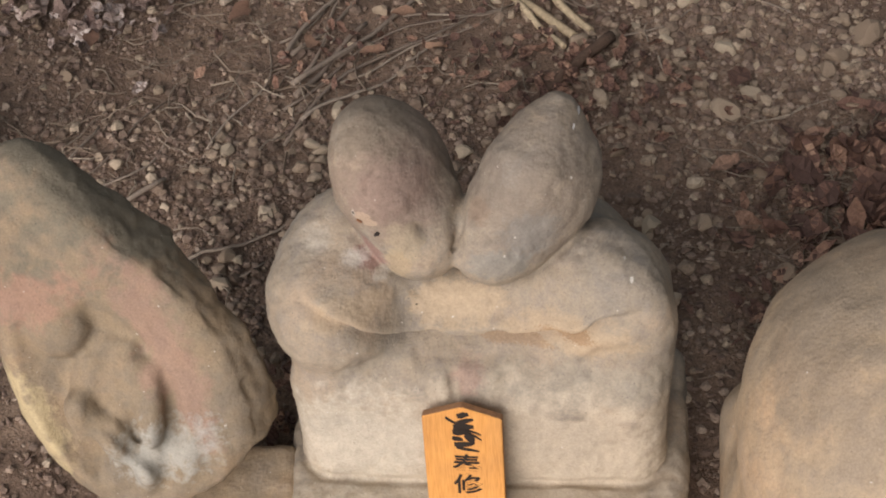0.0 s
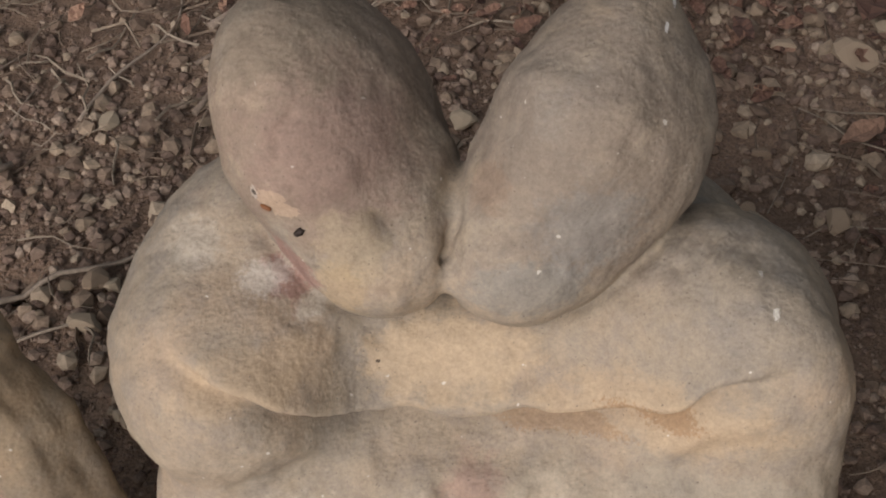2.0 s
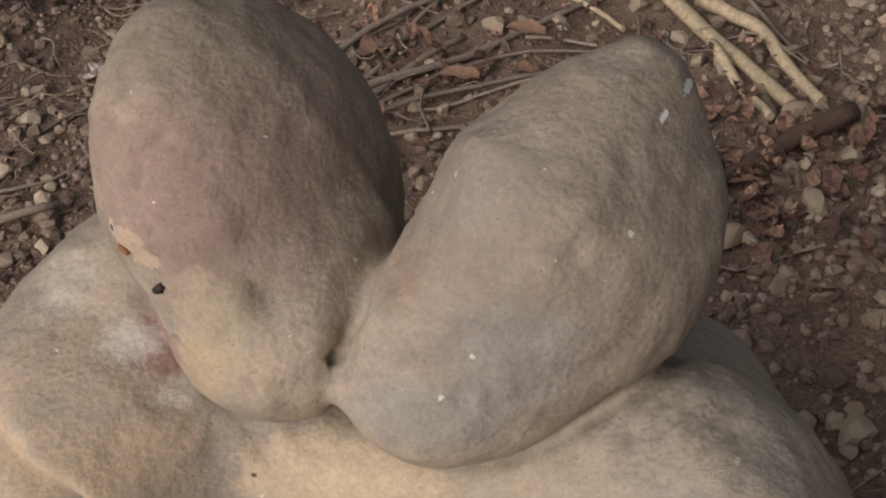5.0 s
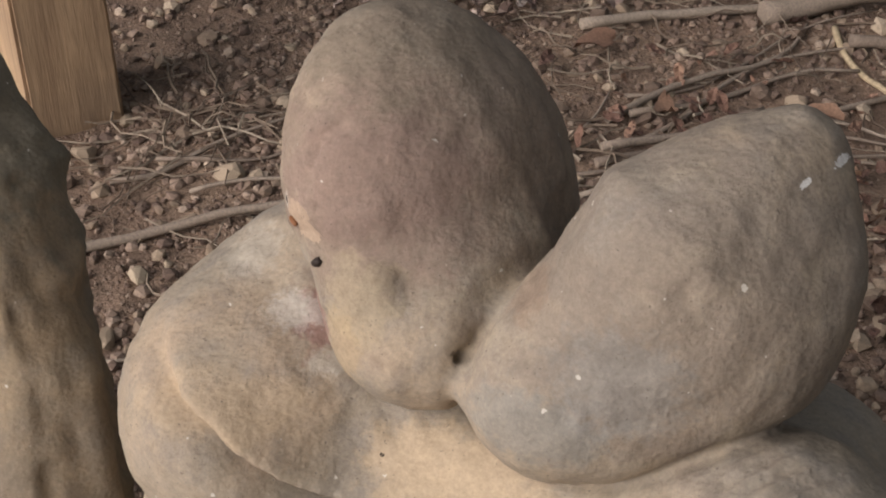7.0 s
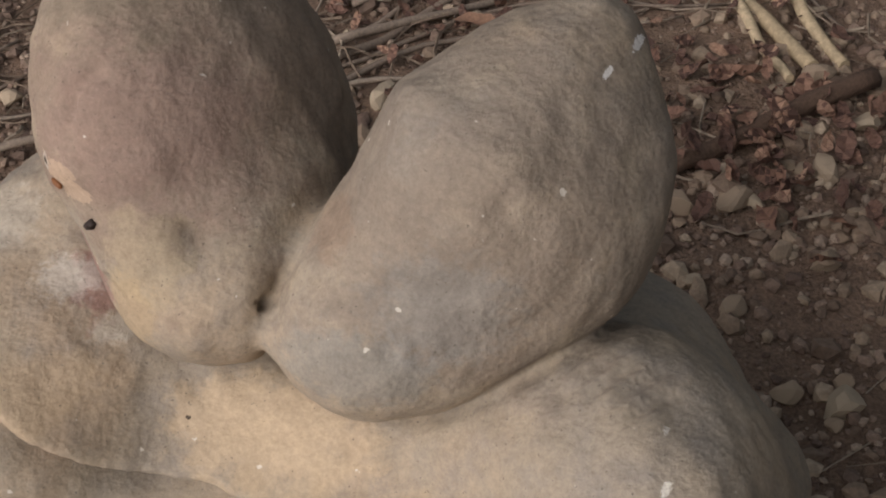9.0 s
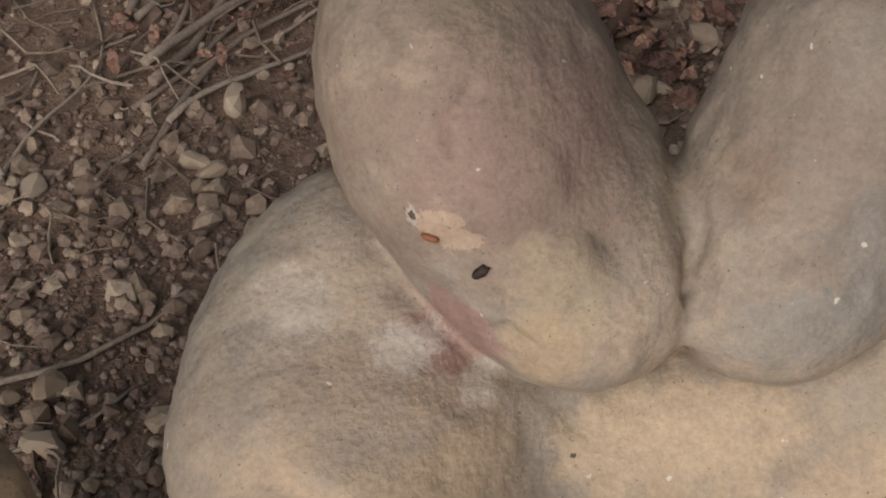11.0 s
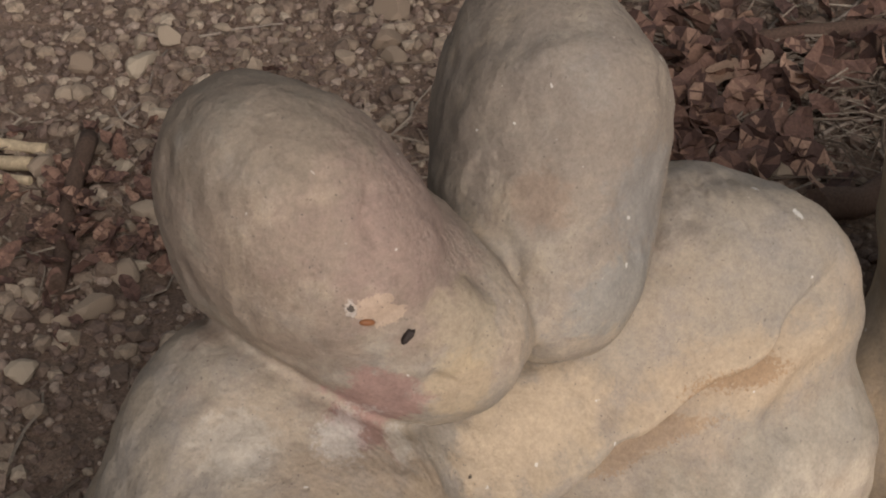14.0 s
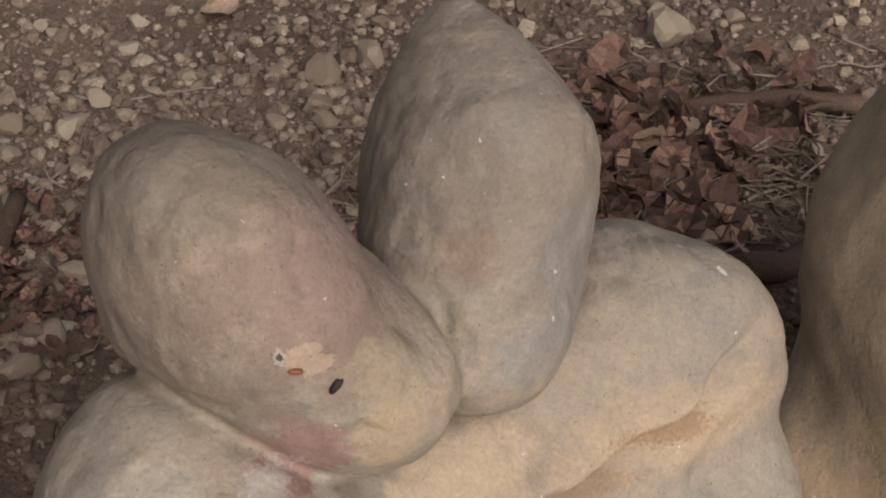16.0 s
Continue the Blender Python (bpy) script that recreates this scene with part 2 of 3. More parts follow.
_b.inputs["Base Color"].default_value = (0.03, 0.022, 0.018, 1)


def soil_material():
    m, nt, b = material("dry_soil", 0.95)
    v = where(nt)
    big = noise_tex(nt, v, 3.5, 5.0, 0.6, 0.4)
    mid = noise_tex(nt, v, 40.0, 6.0, 0.7)
    fine = noise_tex(nt, v, 260.0, 4.0, 0.7)
    col = ramp(nt, big, [(0.32, (0.175, 0.122, 0.09)), (0.52, (0.265, 0.188, 0.138)), (0.70, (0.325, 0.237, 0.172))])
    col = mix(nt, 0.55, col, ramp(nt, mid, [(0.3, (0.25, 0.24, 0.23)), (0.7, (0.72, 0.7, 0.68))]), 'OVERLAY')
    col = mix(nt, 0.6, col, ramp(nt, fine, [(0.3, (0.2, 0.2, 0.19)), (0.7, (0.8, 0.78, 0.75))]), 'OVERLAY')
    nt.links.new(col, b.inputs["Base Color"])
    bump(nt, b, times(nt, times(nt, mid, 2.0), fine, 'ADD'), 0.9, 0.006)
    return m


soil = soil_material()


# ---- mesh helpers ----
LATTICES = {}


def value_noise(p, freq, seed):
    """Smooth noise in -1..1 at rows of points."""
    if seed not in LATTICES:
        LATTICES[seed] = np.random.RandomState(seed).rand(24, 24, 24) * 2 - 1
    lat = LATTICES[seed]
    q = p * freq + 1000.0
    i = np.floor(q).astype(int)
    f = q - i
    f = f * f * (3 - 2 * f)
    i %= 24
    j = (i + 1) % 24
    out = 0.0
    for a in (0, 1):
        for b in (0, 1):
            for c in (0, 1):
                w = (f[..., 0] if a else 1 - f[..., 0]) * (f[..., 1] if b else 1 - f[..., 1]) * (f[..., 2] if c else 1 - f[..., 2])
                out = out + w * lat[(j if a else i)[..., 0], (j if b else i)[..., 1], (j if c else i)[..., 2]]
    return out


def ellipsoid(p, centre, radii, turn=(0, 0, 0)):
    r = np.array(Euler([radians(a) for a in turn]).to_matrix())
    q = (p - np.array(centre)) @ r
    r = np.array(radii)
    k0 = np.sqrt(((q / r) ** 2).sum(-1))
    k1 = np.sqrt(((q / r ** 2) ** 2).sum(-1)) + 1e-9
    return k0 * (k0 - 1) / k1


def round_box(p, centre, half, radius, turn=(0, 0, 0)):
    r = np.array(Euler([radians(a) for a in turn]).to_matrix())
    q = np.abs((p - np.array(centre)) @ r) - (np.array(half) - radius)
    return np.sqrt((np.maximum(q, 0) ** 2).sum(-1)) + np.minimum(q.max(-1), 0) - radius


def capsule(p, a, b, ra, rb=None):
    a, b = np.array(a, float), np.array(b, float)
    rb = ra if rb is None else rb
    h = np.clip(((p - a) @ (b - a)) / ((b - a) @ (b - a)), 0, 1)
    return np.sqrt(((p - a - h[..., None] * (b - a)) ** 2).sum(-1)) - (ra + (rb - ra) * h)


def strand(p, pts, radius):
    d = None
    for a, b in zip(pts[:-1], pts[1:]):
        c = capsule(p, a, b, radius)
        d = c if d is None else np.minimum(d, c)
    return d


def plane_cut(p, point, normal):
    n = np.array(normal, float) / np.linalg.norm(normal)
    return (p - np.array(point)) @ n


def union(a, b, k):
    h = np.clip(0.5 + 0.5 * (b - a) / k, 0, 1)
    return b + (a - b) * h - k * h * (1 - h)


def carve(a, b, k):
    return -union(-a, b, k)


def common(a, b, k):
    return -union(-a, -b, k)


def surface(name, field, lo, hi, step):
    """A closed mesh of the surface where the field is zero."""
    ax = [np.arange(l, h + step, step) for l, h in zip(lo, hi)]
    grid = np.stack(np.meshgrid(*ax, indexing="ij"), -1)
    v = field(grid)
    s = v < 0
    shape = tuple(n - 1 for n in v.shape)
    total, count = np.zeros(shape + (3,)), np.zeros(shape)
    edges = []
    for axis in range(3):
        first = [slice(None)] * 3
        second = [slice(None)] * 3
        first[axis], second[axis] = slice(0, -1), slice(1, None)
        a, b = v[tuple(first)], v[tuple(second)]
        idx = np.argwhere(s[tuple(first)] != s[tuple(second)])
        va, vb = a[tuple(idx.T)], b[tuple(idx.T)]
        pos = grid[tuple(idx.T)].copy()
        pos[:, axis] += step * va / (va - vb)
        o1, o2 = [n for n in range(3) if n != axis]
        cells = []
        for d1, d2 in ((-1, -1), (0, -1), (0, 0), (-1, 0)):
            c = idx.copy()
            c[:, o1] += d1
            c[:, o2] += d2
            cells.append(c)
        ok = np.all([(c >= 0).all(1) & (c < np.array(shape)).all(1) for c in cells], 0)
        for c in cells:
            cc = c[ok]
            np.add.at(total, tuple(cc.T), pos[ok])
            np.add.at(count, tuple(cc.T), 1)
        edges.append(([c[ok] for c in cells], (va[ok] < 0) ^ (axis == 1)))
    used = count > 0
    number = np.full(shape, -1)
    number[used] = np.arange(used.sum())
    verts = total[used] / count[used][:, None]
    quads = []
    for cells, flip in edges:
        q = np.stack([number[tuple(c.T)] for c in cells], 1)
        q[~flip] = q[~flip][:, ::-1]
        quads.append(q)
    me = bpy.data.meshes.new(name)
    me.from_pydata(verts.tolist(), [], np.concatenate(quads).tolist())
    me.polygons.foreach_set("use_smooth", [True] * len(me.polygons))
    me.update()
    return me


def mesh_of(name, bm, mat, smooth=False):
    me = bpy.data.meshes.new(name)
    bm.to_mesh(me)
    bm.free()
    me.materials.append(mat)
    if smooth:
        me.polygons.foreach_set("use_smooth", [True] * len(me.polygons))
    return me


def part(name, bm, mat, parent, label=""):
    ob = new(name, mesh_of(name, bm, mat))
    ob.parent = parent
    if label:
        tagged(ob, label)
    return ob


# ---- ground ----
def ground_height(x, y):
    """Gentle unevenness of the soil."""
    p = np.stack([np.asarray(x, float), np.asarray(y, float), np.zeros(np.shape(x))], -1)
    near = np.exp(-(np.asarray(x) ** 2 + (np.asarray(y) - 0.4) ** 2) / 6.0)
    h = 0.006 * value_noise(p, 5.0, 3) + 0.0035 * value_noise(p, 17.0, 4) + 0.002 * value_noise(p, 55.0, 5)
    hole = -0.02 * np.exp(-((np.asarray(x) + 0.135) ** 2 + (np.asarray(y) - 0.650) ** 2) / 0.0003)
    hole = hole - 0.018 * np.exp(-((np.asarray(x) + 0.48) ** 2 + (np.asarray(y) - 0.366) ** 2) / 0.0005)
    return h * near - 0.004 + hole


def build_ground():
    steps = np.concatenate([-np.geomspace(600, 1.3, 26), np.arange(-1.28, 1.9, 0.008), np.geomspace(1.92, 600, 28)])
    xs = steps - 0.25
    ys = steps - 0.1
    gx, gy = np.meshgrid(xs, ys, indexing="ij")
    gz = ground_height(gx, gy)
    n, m = gx.shape
    verts = np.stack([gx, gy, gz], -1).reshape(-1, 3)
    i = np.arange(n * m).reshape(n, m)
    quads = np.stack([i[:-1, :-1], i[1:, :-1], i[1:, 1:], i[:-1, 1:]], -1).reshape(-1, 4)
    me = bpy.data.meshes.new("ground")
    me.from_pydata(verts.tolist(), [], quads.tolist())
    me.polygons.foreach_set("use_smooth", [True] * len(me.polygons))
    me.materials.append(soil)
    return tagged(new("ground", me), "dry brown stony soil, bare and uneven", "ground", kind="structure")


build_ground()


# ---- the three stone figures ----
def main_field(p):
    x, y, z = p[..., 0], p[..., 1], p[..., 2]
    torso = round_box(p, (0.0254, 0.0508, 0.0996), (0.2374, 0.1401, 0.1596), 0.05)
    chest = round_box(p, (0.0097, 0.0843, 0.2315), (0.2352, 0.1085, 0.0909), 0.08)
    d = union(torso, chest, 0.03)
    sh_l = ellipsoid(p, (-0.1506, 0.0202, 0.3055), (0.088, 0.1079, 0.0829), (-3.5, -19.9, 5.3))
    back = ellipsoid(p, (-0.1157, 0.0803, 0.308), (0.0909, 0.0707, 0.1108), (2.9, -19.2, -0.7))
    mid = round_box(p, (0.035, 0.0901, 0.2499), (0.1649, 0.1112, 0.0899), 0.06)
    sh_r = ellipsoid(p, (0.1833, 0.0034, 0.2816), (0.0889, 0.0596, 0.1016), (-1.4, 13.5, -21.9))
    back_r = ellipsoid(p, (0.1641, 0.0563, 0.2782), (0.0952, 0.0701, 0.1085), (6.1, 17.9, -3.5))
    d = union(d, union(union(union(sh_l, back, 0.04), mid, 0.05), sh_r, 0.05), 0.03)
    d = union(d, back_r, 0.04)
    lip = np.interp(x, [-0.20, -0.151, -0.115, -0.085, -0.06, -0.03, 0.01, 0.05, 0.10, 0.135, 0.18, 0.23],
                    [0.366, 0.356, 0.336, 0.312, 0.293, 0.283, 0.279, 0.284, 0.287, 0.300, 0.330, 0.350])
    lip = lip + 0.004 * value_noise(p * np.array([1.0, 0.0, 0.0]), 40.0, 15)
    dz = z - lip
    front = np.clip((0.035 - y) / 0.03, 0, 1) * np.clip((x + 0.19) / 0.05, 0, 1) * np.clip((0.235 - x) / 0.05, 0, 1)
    shape = 0.011 * np.exp(-((dz + 0.003) / 0.006) ** 2) - 0.006 * np.exp(-((dz - 0.011) / 0.008) ** 2) + 0.0035 * np.exp(-((dz - 0.036) / 0.016) ** 2)
    d = d + front * (shape - 0.005 * np.exp(-((dz + 0.026) / 0.014) ** 2))
    d = carve(d, capsule(p, (0.001, -0.071, 0.252), (0.0035, -0.094, 0.215), 0.009, 0.004), 0.010)
    d = carve(d, capsule(p, (0.067, -0.072, 0.252), (0.055, -0.094, 0.212), 0.008, 0.004), 0.010)
    drape = np.exp(-(((x - 0.178) / 0.030) ** 2 + ((y - 0.028) / 0.030) ** 2 + ((z - 0.385) / 0.03) ** 2))
    d = d + 0.0018 * drape * np.sin((x - 0.5 * y) * 520.0)
    base = round_box(p, (0.03, -0.01, 0.012), (0.262, 0.17, 0.055), 0.022) + 0.004 * value_noise(p, 26.0, 16)
    d = union(d, base, 0.004) + 0.007 * np.exp(-(d ** 2 + base ** 2) / 0.006 ** 2)
    head_l = ellipsoid(p, (-0.072, 0.0858, 0.4402), (0.0668, 0.0944, 0.1132), (12.0, -20.1, -1.8))
    face_l = ellipsoid(p, (-0.0345, 0.0427, 0.3957), (0.0613, 0.07, 0.0508), (-2.1, -11.8, -4.8))
    hl = union(head_l, face_l, 0.03)
    head_r = ellipsoid(p, (0.1071, 0.091, 0.4313), (0.0698, 0.076, 0.0966), (-11.4, 13.2, 0.1))
    head_r = union(head_r, capsule(p, (0.0881, 0.0583, 0.4737), (0.1234, 0.1263, 0.5073), 0.053, 0.0223), 0.03)
    head_r = common(head_r, plane_cut(p, (0.0453, 0.0281, 0.4727), (-1.009, -0.284, 0.408)), 0.008)
    head_r = common(head_r, plane_cut(p, (0.1506, 0.0571, 0.4974), (0.799, -0.224, 0.5525)), 0.012)
    face_r = ellipsoid(p, (0.0469, 0.0356, 0.3895), (0.0573, 0.0613, 0.0518), (-0.8, 13.4, -0.5))
    hr = union(head_r, face_r, 0.055)
    cheek = ellipsoid(p, (-0.052, -0.004, 0.425), (0.026, 0.016, 0.024), (0, -20, 0))
    hl = union(hl, cheek, 0.010)
    hl = hl + 0.0022 * np.exp(-((x + 0.087) / 0.012) ** 2 - ((z - 0.456) / 0.008) ** 2) * (y < 0.03)
    hd = union(hl, hr, 0.003) + 0.007 * np.exp(-(hl ** 2 + hr ** 2) / 0.006 ** 2)
    hd = union(hd, capsule(p, (-0.010, 0.000, 0.390), (0.020, 0.000, 0.390), 0.011), 0.010)
    d = union(d, hd, 0.006) + 0.004 * np.exp(-(d ** 2 + hd ** 2) / 0.005 ** 2)
    for line in ([(-0.0792, 0.0139, 0.5139), (-0.0898, 0.0072, 0.5066), (-0.0891, -0.0022, 0.4871), (-0.083, -0.0069, 0.4714)],
                 [(-0.004, -0.002, 0.405), (0.006, 0.002, 0.406), (0.010, 0.014, 0.420), (0.014, 0.030, 0.440)],
                 [(-0.0771, -0.0125, 0.4292), (-0.0723, -0.0165, 0.4117), (-0.0555, -0.0245, 0.3985)]):
        d = carve(d, strand(p, line, 0.0025), 0.003)
    d = d + 0.0026 * value_noise(p, 15.0, 11) + 0.0016 * value_noise(p, 38.0, 12) + 0.0017 * np.abs(value_noise(p, 66.0, 14)) + 0.0008 * value_noise(p, 120.0, 13)
    return d


me = surface("stone_statue", main_field, (-0.27, -0.21, -0.03), (0.33, 0.23, 0.58), 0.0034)
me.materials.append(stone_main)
tagged(new("stone_statue", me), "weathered sandstone statue of a leaning pair with plain oval heads", "statue")


def left_field(p):
    out = ellipsoid(p, (0.015, 0.02, 0.215), (0.180, 0.12, 0.26))
    out = union(out, ellipsoid(p, (-0.005, 0.02, 0.37), (0.105, 0.10, 0.215)), 0.06)
    out = common(out, plane_cut(p, (0, -0.06, 0.25), (0, -1, 0.05)), 0.012)
    out = common(out, plane_cut(p, (0, 0.075, 0.25), (0, 1, 0.05)), 0.015)
    out = common(out, plane_cut(p, (0.150, 0.048, 0.25), (0.78, 0.62, 0.05)), 0.003)
    out = common(out, plane_cut(p, (0.158, 0, 0.33), (0.92, 0, 0.38)), 0.02)
    out = common(out, plane_cut(p, (0, 0, 0.03), (0.28, 0, -0.96)), 0.015)
    niche = ellipsoid(p, (-0.02, -0.085, 0.24), (0.115, 0.06, 0.19))
    out = carve(out, niche, 0.005)
    fig = ellipsoid(p, (-0.035, -0.035, 0.345), (0.044, 0.032, 0.052), (0, 20, 0))
    fig = union(fig, ellipsoid(p, (0.0, -0.028, 0.215), (0.078, 0.034, 0.10), (0, 10, 0)), 0.012)
    fig = union(fig, capsule(p, (-0.055, -0.06, 0.23), (0.0, -0.075, 0.11), 0.022, 0.016), 0.010)
    fig = union(fig, ellipsoid(p, (0.01, -0.04, 0.10), (0.10, 0.035, 0.05)), 0.02)
    fig = union(fig, capsule(p, (-0.075, -0.045, 0.385), (0.005, -0.045, 0.372), 0.012, 0.010), 0.008)
    fig = union(fig, capsule(p, (0.045, -0.045, 0.25), (0.02, -0.07, 0.16), 0.026, 0.018), 0.008)
    fig = carve(fig, capsule(p, (-0.02, -0.085, 0.19), (0.03, -0.085, 0.09), 0.012, 0.016), 0.008)
    fig = fig + 0.004 * np.sin((p[..., 0] * 0.8 - p[..., 2] * 0.5) * 130.0) * (p[..., 2] < 0.29)
    out = union(out, fig, 0.012)
    side = np.clip((p[..., 0] - 0.02) / 0.06, 0, 1)
    marks = 0.004 * np.abs(np.sin((p[..., 0] * 0.5 + p[..., 2] * 0.9) * 62.0)) * (p[..., 1] > -0.04) * side
    rough = 0.006 * np.abs(value_noise(p, 46.0, 24)) * side * np.clip((p[..., 1] + 0.05) / 0.03, 0, 1)
    return out + marks + rough + 0.004 * value_noise(p, 13.0, 21) + 0.002 * value_noise(p, 40.0, 22) + 0.0012 * value_noise(p, 110.0, 23)


me = surface("relief_stone", left_field, (-0.23, -0.15, -0.06), (0.23, 0.17, 0.62), 0.005)
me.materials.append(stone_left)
relief = tagged(new("relief_stone", me), "leaf-shaped sandstone slab with a worn seated figure in relief", "statue")
relief.matrix_world = pose(-0.347, -0.115, 0.049, -19.5, -17.4, 9) @ Matrix.Scale(0.915, 4)


def plinth_field(p):
    d = round_box(p, (0, 0, 0.0), (0.125, 0.085, 0.05), 0.015)
    return d + 0.003 * value_noise(p, 16.0, 31) + 0.0018 * value_noise(p, 60.0, 32)


me = surface("stone_plinth", plinth_field, (-0.2, -0.16, -0.1), (0.2, 0.16, 0.1), 0.006)
me.materials.append(stone_right)
plinth = tagged(new("stone_plinth", me), "rough yellowish stone block under the relief stone", "plinth")
plinth.matrix_world = pose(-0.335, -0.125, 0.015, 0, 0, 7)


def right_field(p):
    d = ellipsoid(p, (0, 0, 0.2464), (0.193, 0.251, 0.236))
    d = union(d, round_box(p, (0.0, 0, 0.04), (0.196, 0.238, 0.10), 0.08), 0.08)
    d = carve(d, ellipsoid(p, (0.05, -0.02, 0.50), (0.08, 0.10, 0.03), (0, 12, 0)), 0.02)
    return d + 0.005 * value_noise(p, 11.0, 41) + 0.0022 * value_noise(p, 32.0, 42) + 0.0014 * np.abs(value_noise(p, 70.0, 43))


me = surface("stone_statue", right_field, (-0.26, -0.31, -0.05), (0.26, 0.31, 0.53), 0.006)
me.materials.append(stone_right)
boulder = tagged(new("stone_statue", me), "broad rounded tan sandstone statue with a smooth shoulder", "statue")
boulder.matrix_world = pose(0.527, -0.148, 0, 0, 0, 0)


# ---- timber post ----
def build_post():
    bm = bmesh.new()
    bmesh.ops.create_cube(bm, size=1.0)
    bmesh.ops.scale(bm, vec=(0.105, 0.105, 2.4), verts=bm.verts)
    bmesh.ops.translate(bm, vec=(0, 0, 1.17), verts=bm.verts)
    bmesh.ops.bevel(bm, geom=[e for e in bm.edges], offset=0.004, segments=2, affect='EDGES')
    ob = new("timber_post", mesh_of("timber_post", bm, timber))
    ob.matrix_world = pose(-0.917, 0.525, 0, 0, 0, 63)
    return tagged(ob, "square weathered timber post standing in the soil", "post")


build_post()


# ---- votive tablet ----
def build_tablet():
    base = tagged(new("votive_tablet"), "orange house-shaped wooden votive tablet with black brush writing", "tablet")
    w, h, t = 0.049, 0.182, 0.012
    bm = bmesh.new()
    prof = [(-w, 0), (w, 0), (w, h - 0.018), (0, h), (-w, h - 0.018)]
    front = [bm.verts.new((x, 0, z)) for x, z in prof]
    back = [bm.verts.new((x, t, z)) for x, z in prof]
    bm.faces.new(front)
    bm.faces.new(back[::-1])
    for i in range(5):
        j = (i + 1) % 5
        bm.faces.new((front[j], front[i], back[i], back[j]))
    bmesh.ops.bevel(bm, geom=[e for e in bm.edges], offset=0.0012, segments=1, affect='EDGES')
    bmesh.ops.recalc_face_normals(bm, faces=bm.faces)
    board = part("board", bm, tablet_wood, base)
    board.data.materials.append(tablet_edge)
    for f in board.data.polygons:
        if abs(f.normal.y) < 0.7:
            f.material_index = 1
    base.matrix_world = pose(0.010, -0.134, 0.066, -7, 0, -2)
    return base


tablet = build_tablet()


def writing(text, size, x, z, parent):
    """Brush writing on the board's face."""
    cu = bpy.data.curves.new("characters", 'FONT')
    cu.body, cu.size, cu.align_x, cu.extrude, cu.offset = text, size, 'CENTER', 0.0002, 0.0006
    tmp = bpy.data.objects.new("characters", cu)
    scene.collection.objects.link(tmp)
    me = bpy.data.meshes.new_from_object(tmp.evaluated_get(bpy.context.evaluated_depsgraph_get()))
    bpy.data.objects.remove(tmp)
    me.materials.clear()
    me.materials.append(ink)
    ob = new("character", me)
    ob.parent = parent
    ob.matrix_basis = pose(x, -0.0006, z, 90, 0, 0)
    return ob


writing("奉", 0.036, 0.003, 0.072, tablet)
writing("修", 0.036, 0.003, 0.036, tablet)


def brush_mark(parent):
    """An unreadable seal-like sign of thick strokes, as plain bars."""
    strokes = [(-0.005, 0.166, 0.008, 0.170, 0.006), (-0.018, 0.164, -0.006, 0.153, 0.0025), (-0.006, 0.155, 0.013, 0.162, 0.005),
               (-0.010, 0.148, 0.013, 0.150, 0.007), (0.004, 0.146, 0.021, 0.137, 0.0022), (-0.011, 0.140, 0.008, 0.142, 0.007),
               (0.006, 0.141, 0.021, 0.129, 0.0022), (-0.012, 0.131, 0.000, 0.128, 0.005), (0.005, 0.141, 0.011, 0.121, 0.007),
               (-0.010, 0.120, 0.010, 0.121, 0.006), (-0.008, 0.115, 0.018, 0.110, 0.003)]
    for x0, z0, x1, z1, w in strokes:
        x0, x1, w = x0 * 1.1, x1 * 1.1, w * 1.7
        z0, z1 = 0.142 + (z0 - 0.142) * 1.05, 0.142 + (z1 - 0.142) * 1.05
        bm = bmesh.new()
        d = Vector((x1 - x0, 0, z1 - z0))
        n = Vector((-d.z, 0, d.x)).normalized() * w * 0.5
        a, b = Vector((x0, -0.0007, z0)), Vector((x1, -0.0007, z1))
        ring = [bm.verts.new(v) for v in (a - n * 0.5, a + d * 0.3 - n, b - n * 0.4, b + n * 0.4, a + d * 0.6 + n, a + n * 0.7)]
        f = bm.faces.new(ring)
        ext = bmesh.ops.extrude_face_region(bm, geom=[f])
        bmesh.ops.translate(bm, vec=(0, 0.0006, 0), verts=[v for v in ext["geom"] if isinstance(v, bmesh.types.BMVert)])
        bmesh.ops.recalc_face_normals(bm, faces=bm.faces)
        part("brush_stroke", bm, ink, parent)


brush_mark(tablet)


# ---- husk and crumb on the figure ----
def blob(name, mat, radii, place, turn, label, category, rough=0.15, seed=0):
    bm = bmesh.new()
    bmesh.ops.create_icosphere(bm, subdivisions=2, radius=1.0)
    rng = random.Random(seed)
    for v in bm.verts:
        k = 1 + rough * (rng.random() - 0.5)
        v.co = Vector((v.co.x * radii[0] * k, v.co.y * radii[1] * k, v.co.z * radii[2] * k))
    ob = new(name, mesh_of(name, bm, mat, True))
    ob.matrix_world = pose(*place, *turn)
    return tagged(ob, label, category)


blob("husk", pupa_mat, (0.0042, 0.0018, 0.0018), (-0.1022, -0.0045, 0.4560), (0, 15, -25), "small brown empty husk stuck to the stone head", "husk", 0.1, 1)
blob("crumb", dark_mat, (0.0045, 0.0022, 0.0022), (-0.0828, -0.0105, 0.4396), (0, -50, -10), "small black crumb of dirt on the stone head", "dirt", 0.7, 2)


# ---- stones, leaves and twigs on the ground ----
ICO = None


def ico():
    global ICO
    if ICO is None:
        bm = bmesh.new()
        bmesh.ops.create_icosphere(bm, subdivisions=1, radius=1.0)
        ICO = (np.array([v.co[:] for v in bm.verts]), np.array([[v.index for v in f.verts] for f in bm.faces]))
        bm.free()
    return ICO


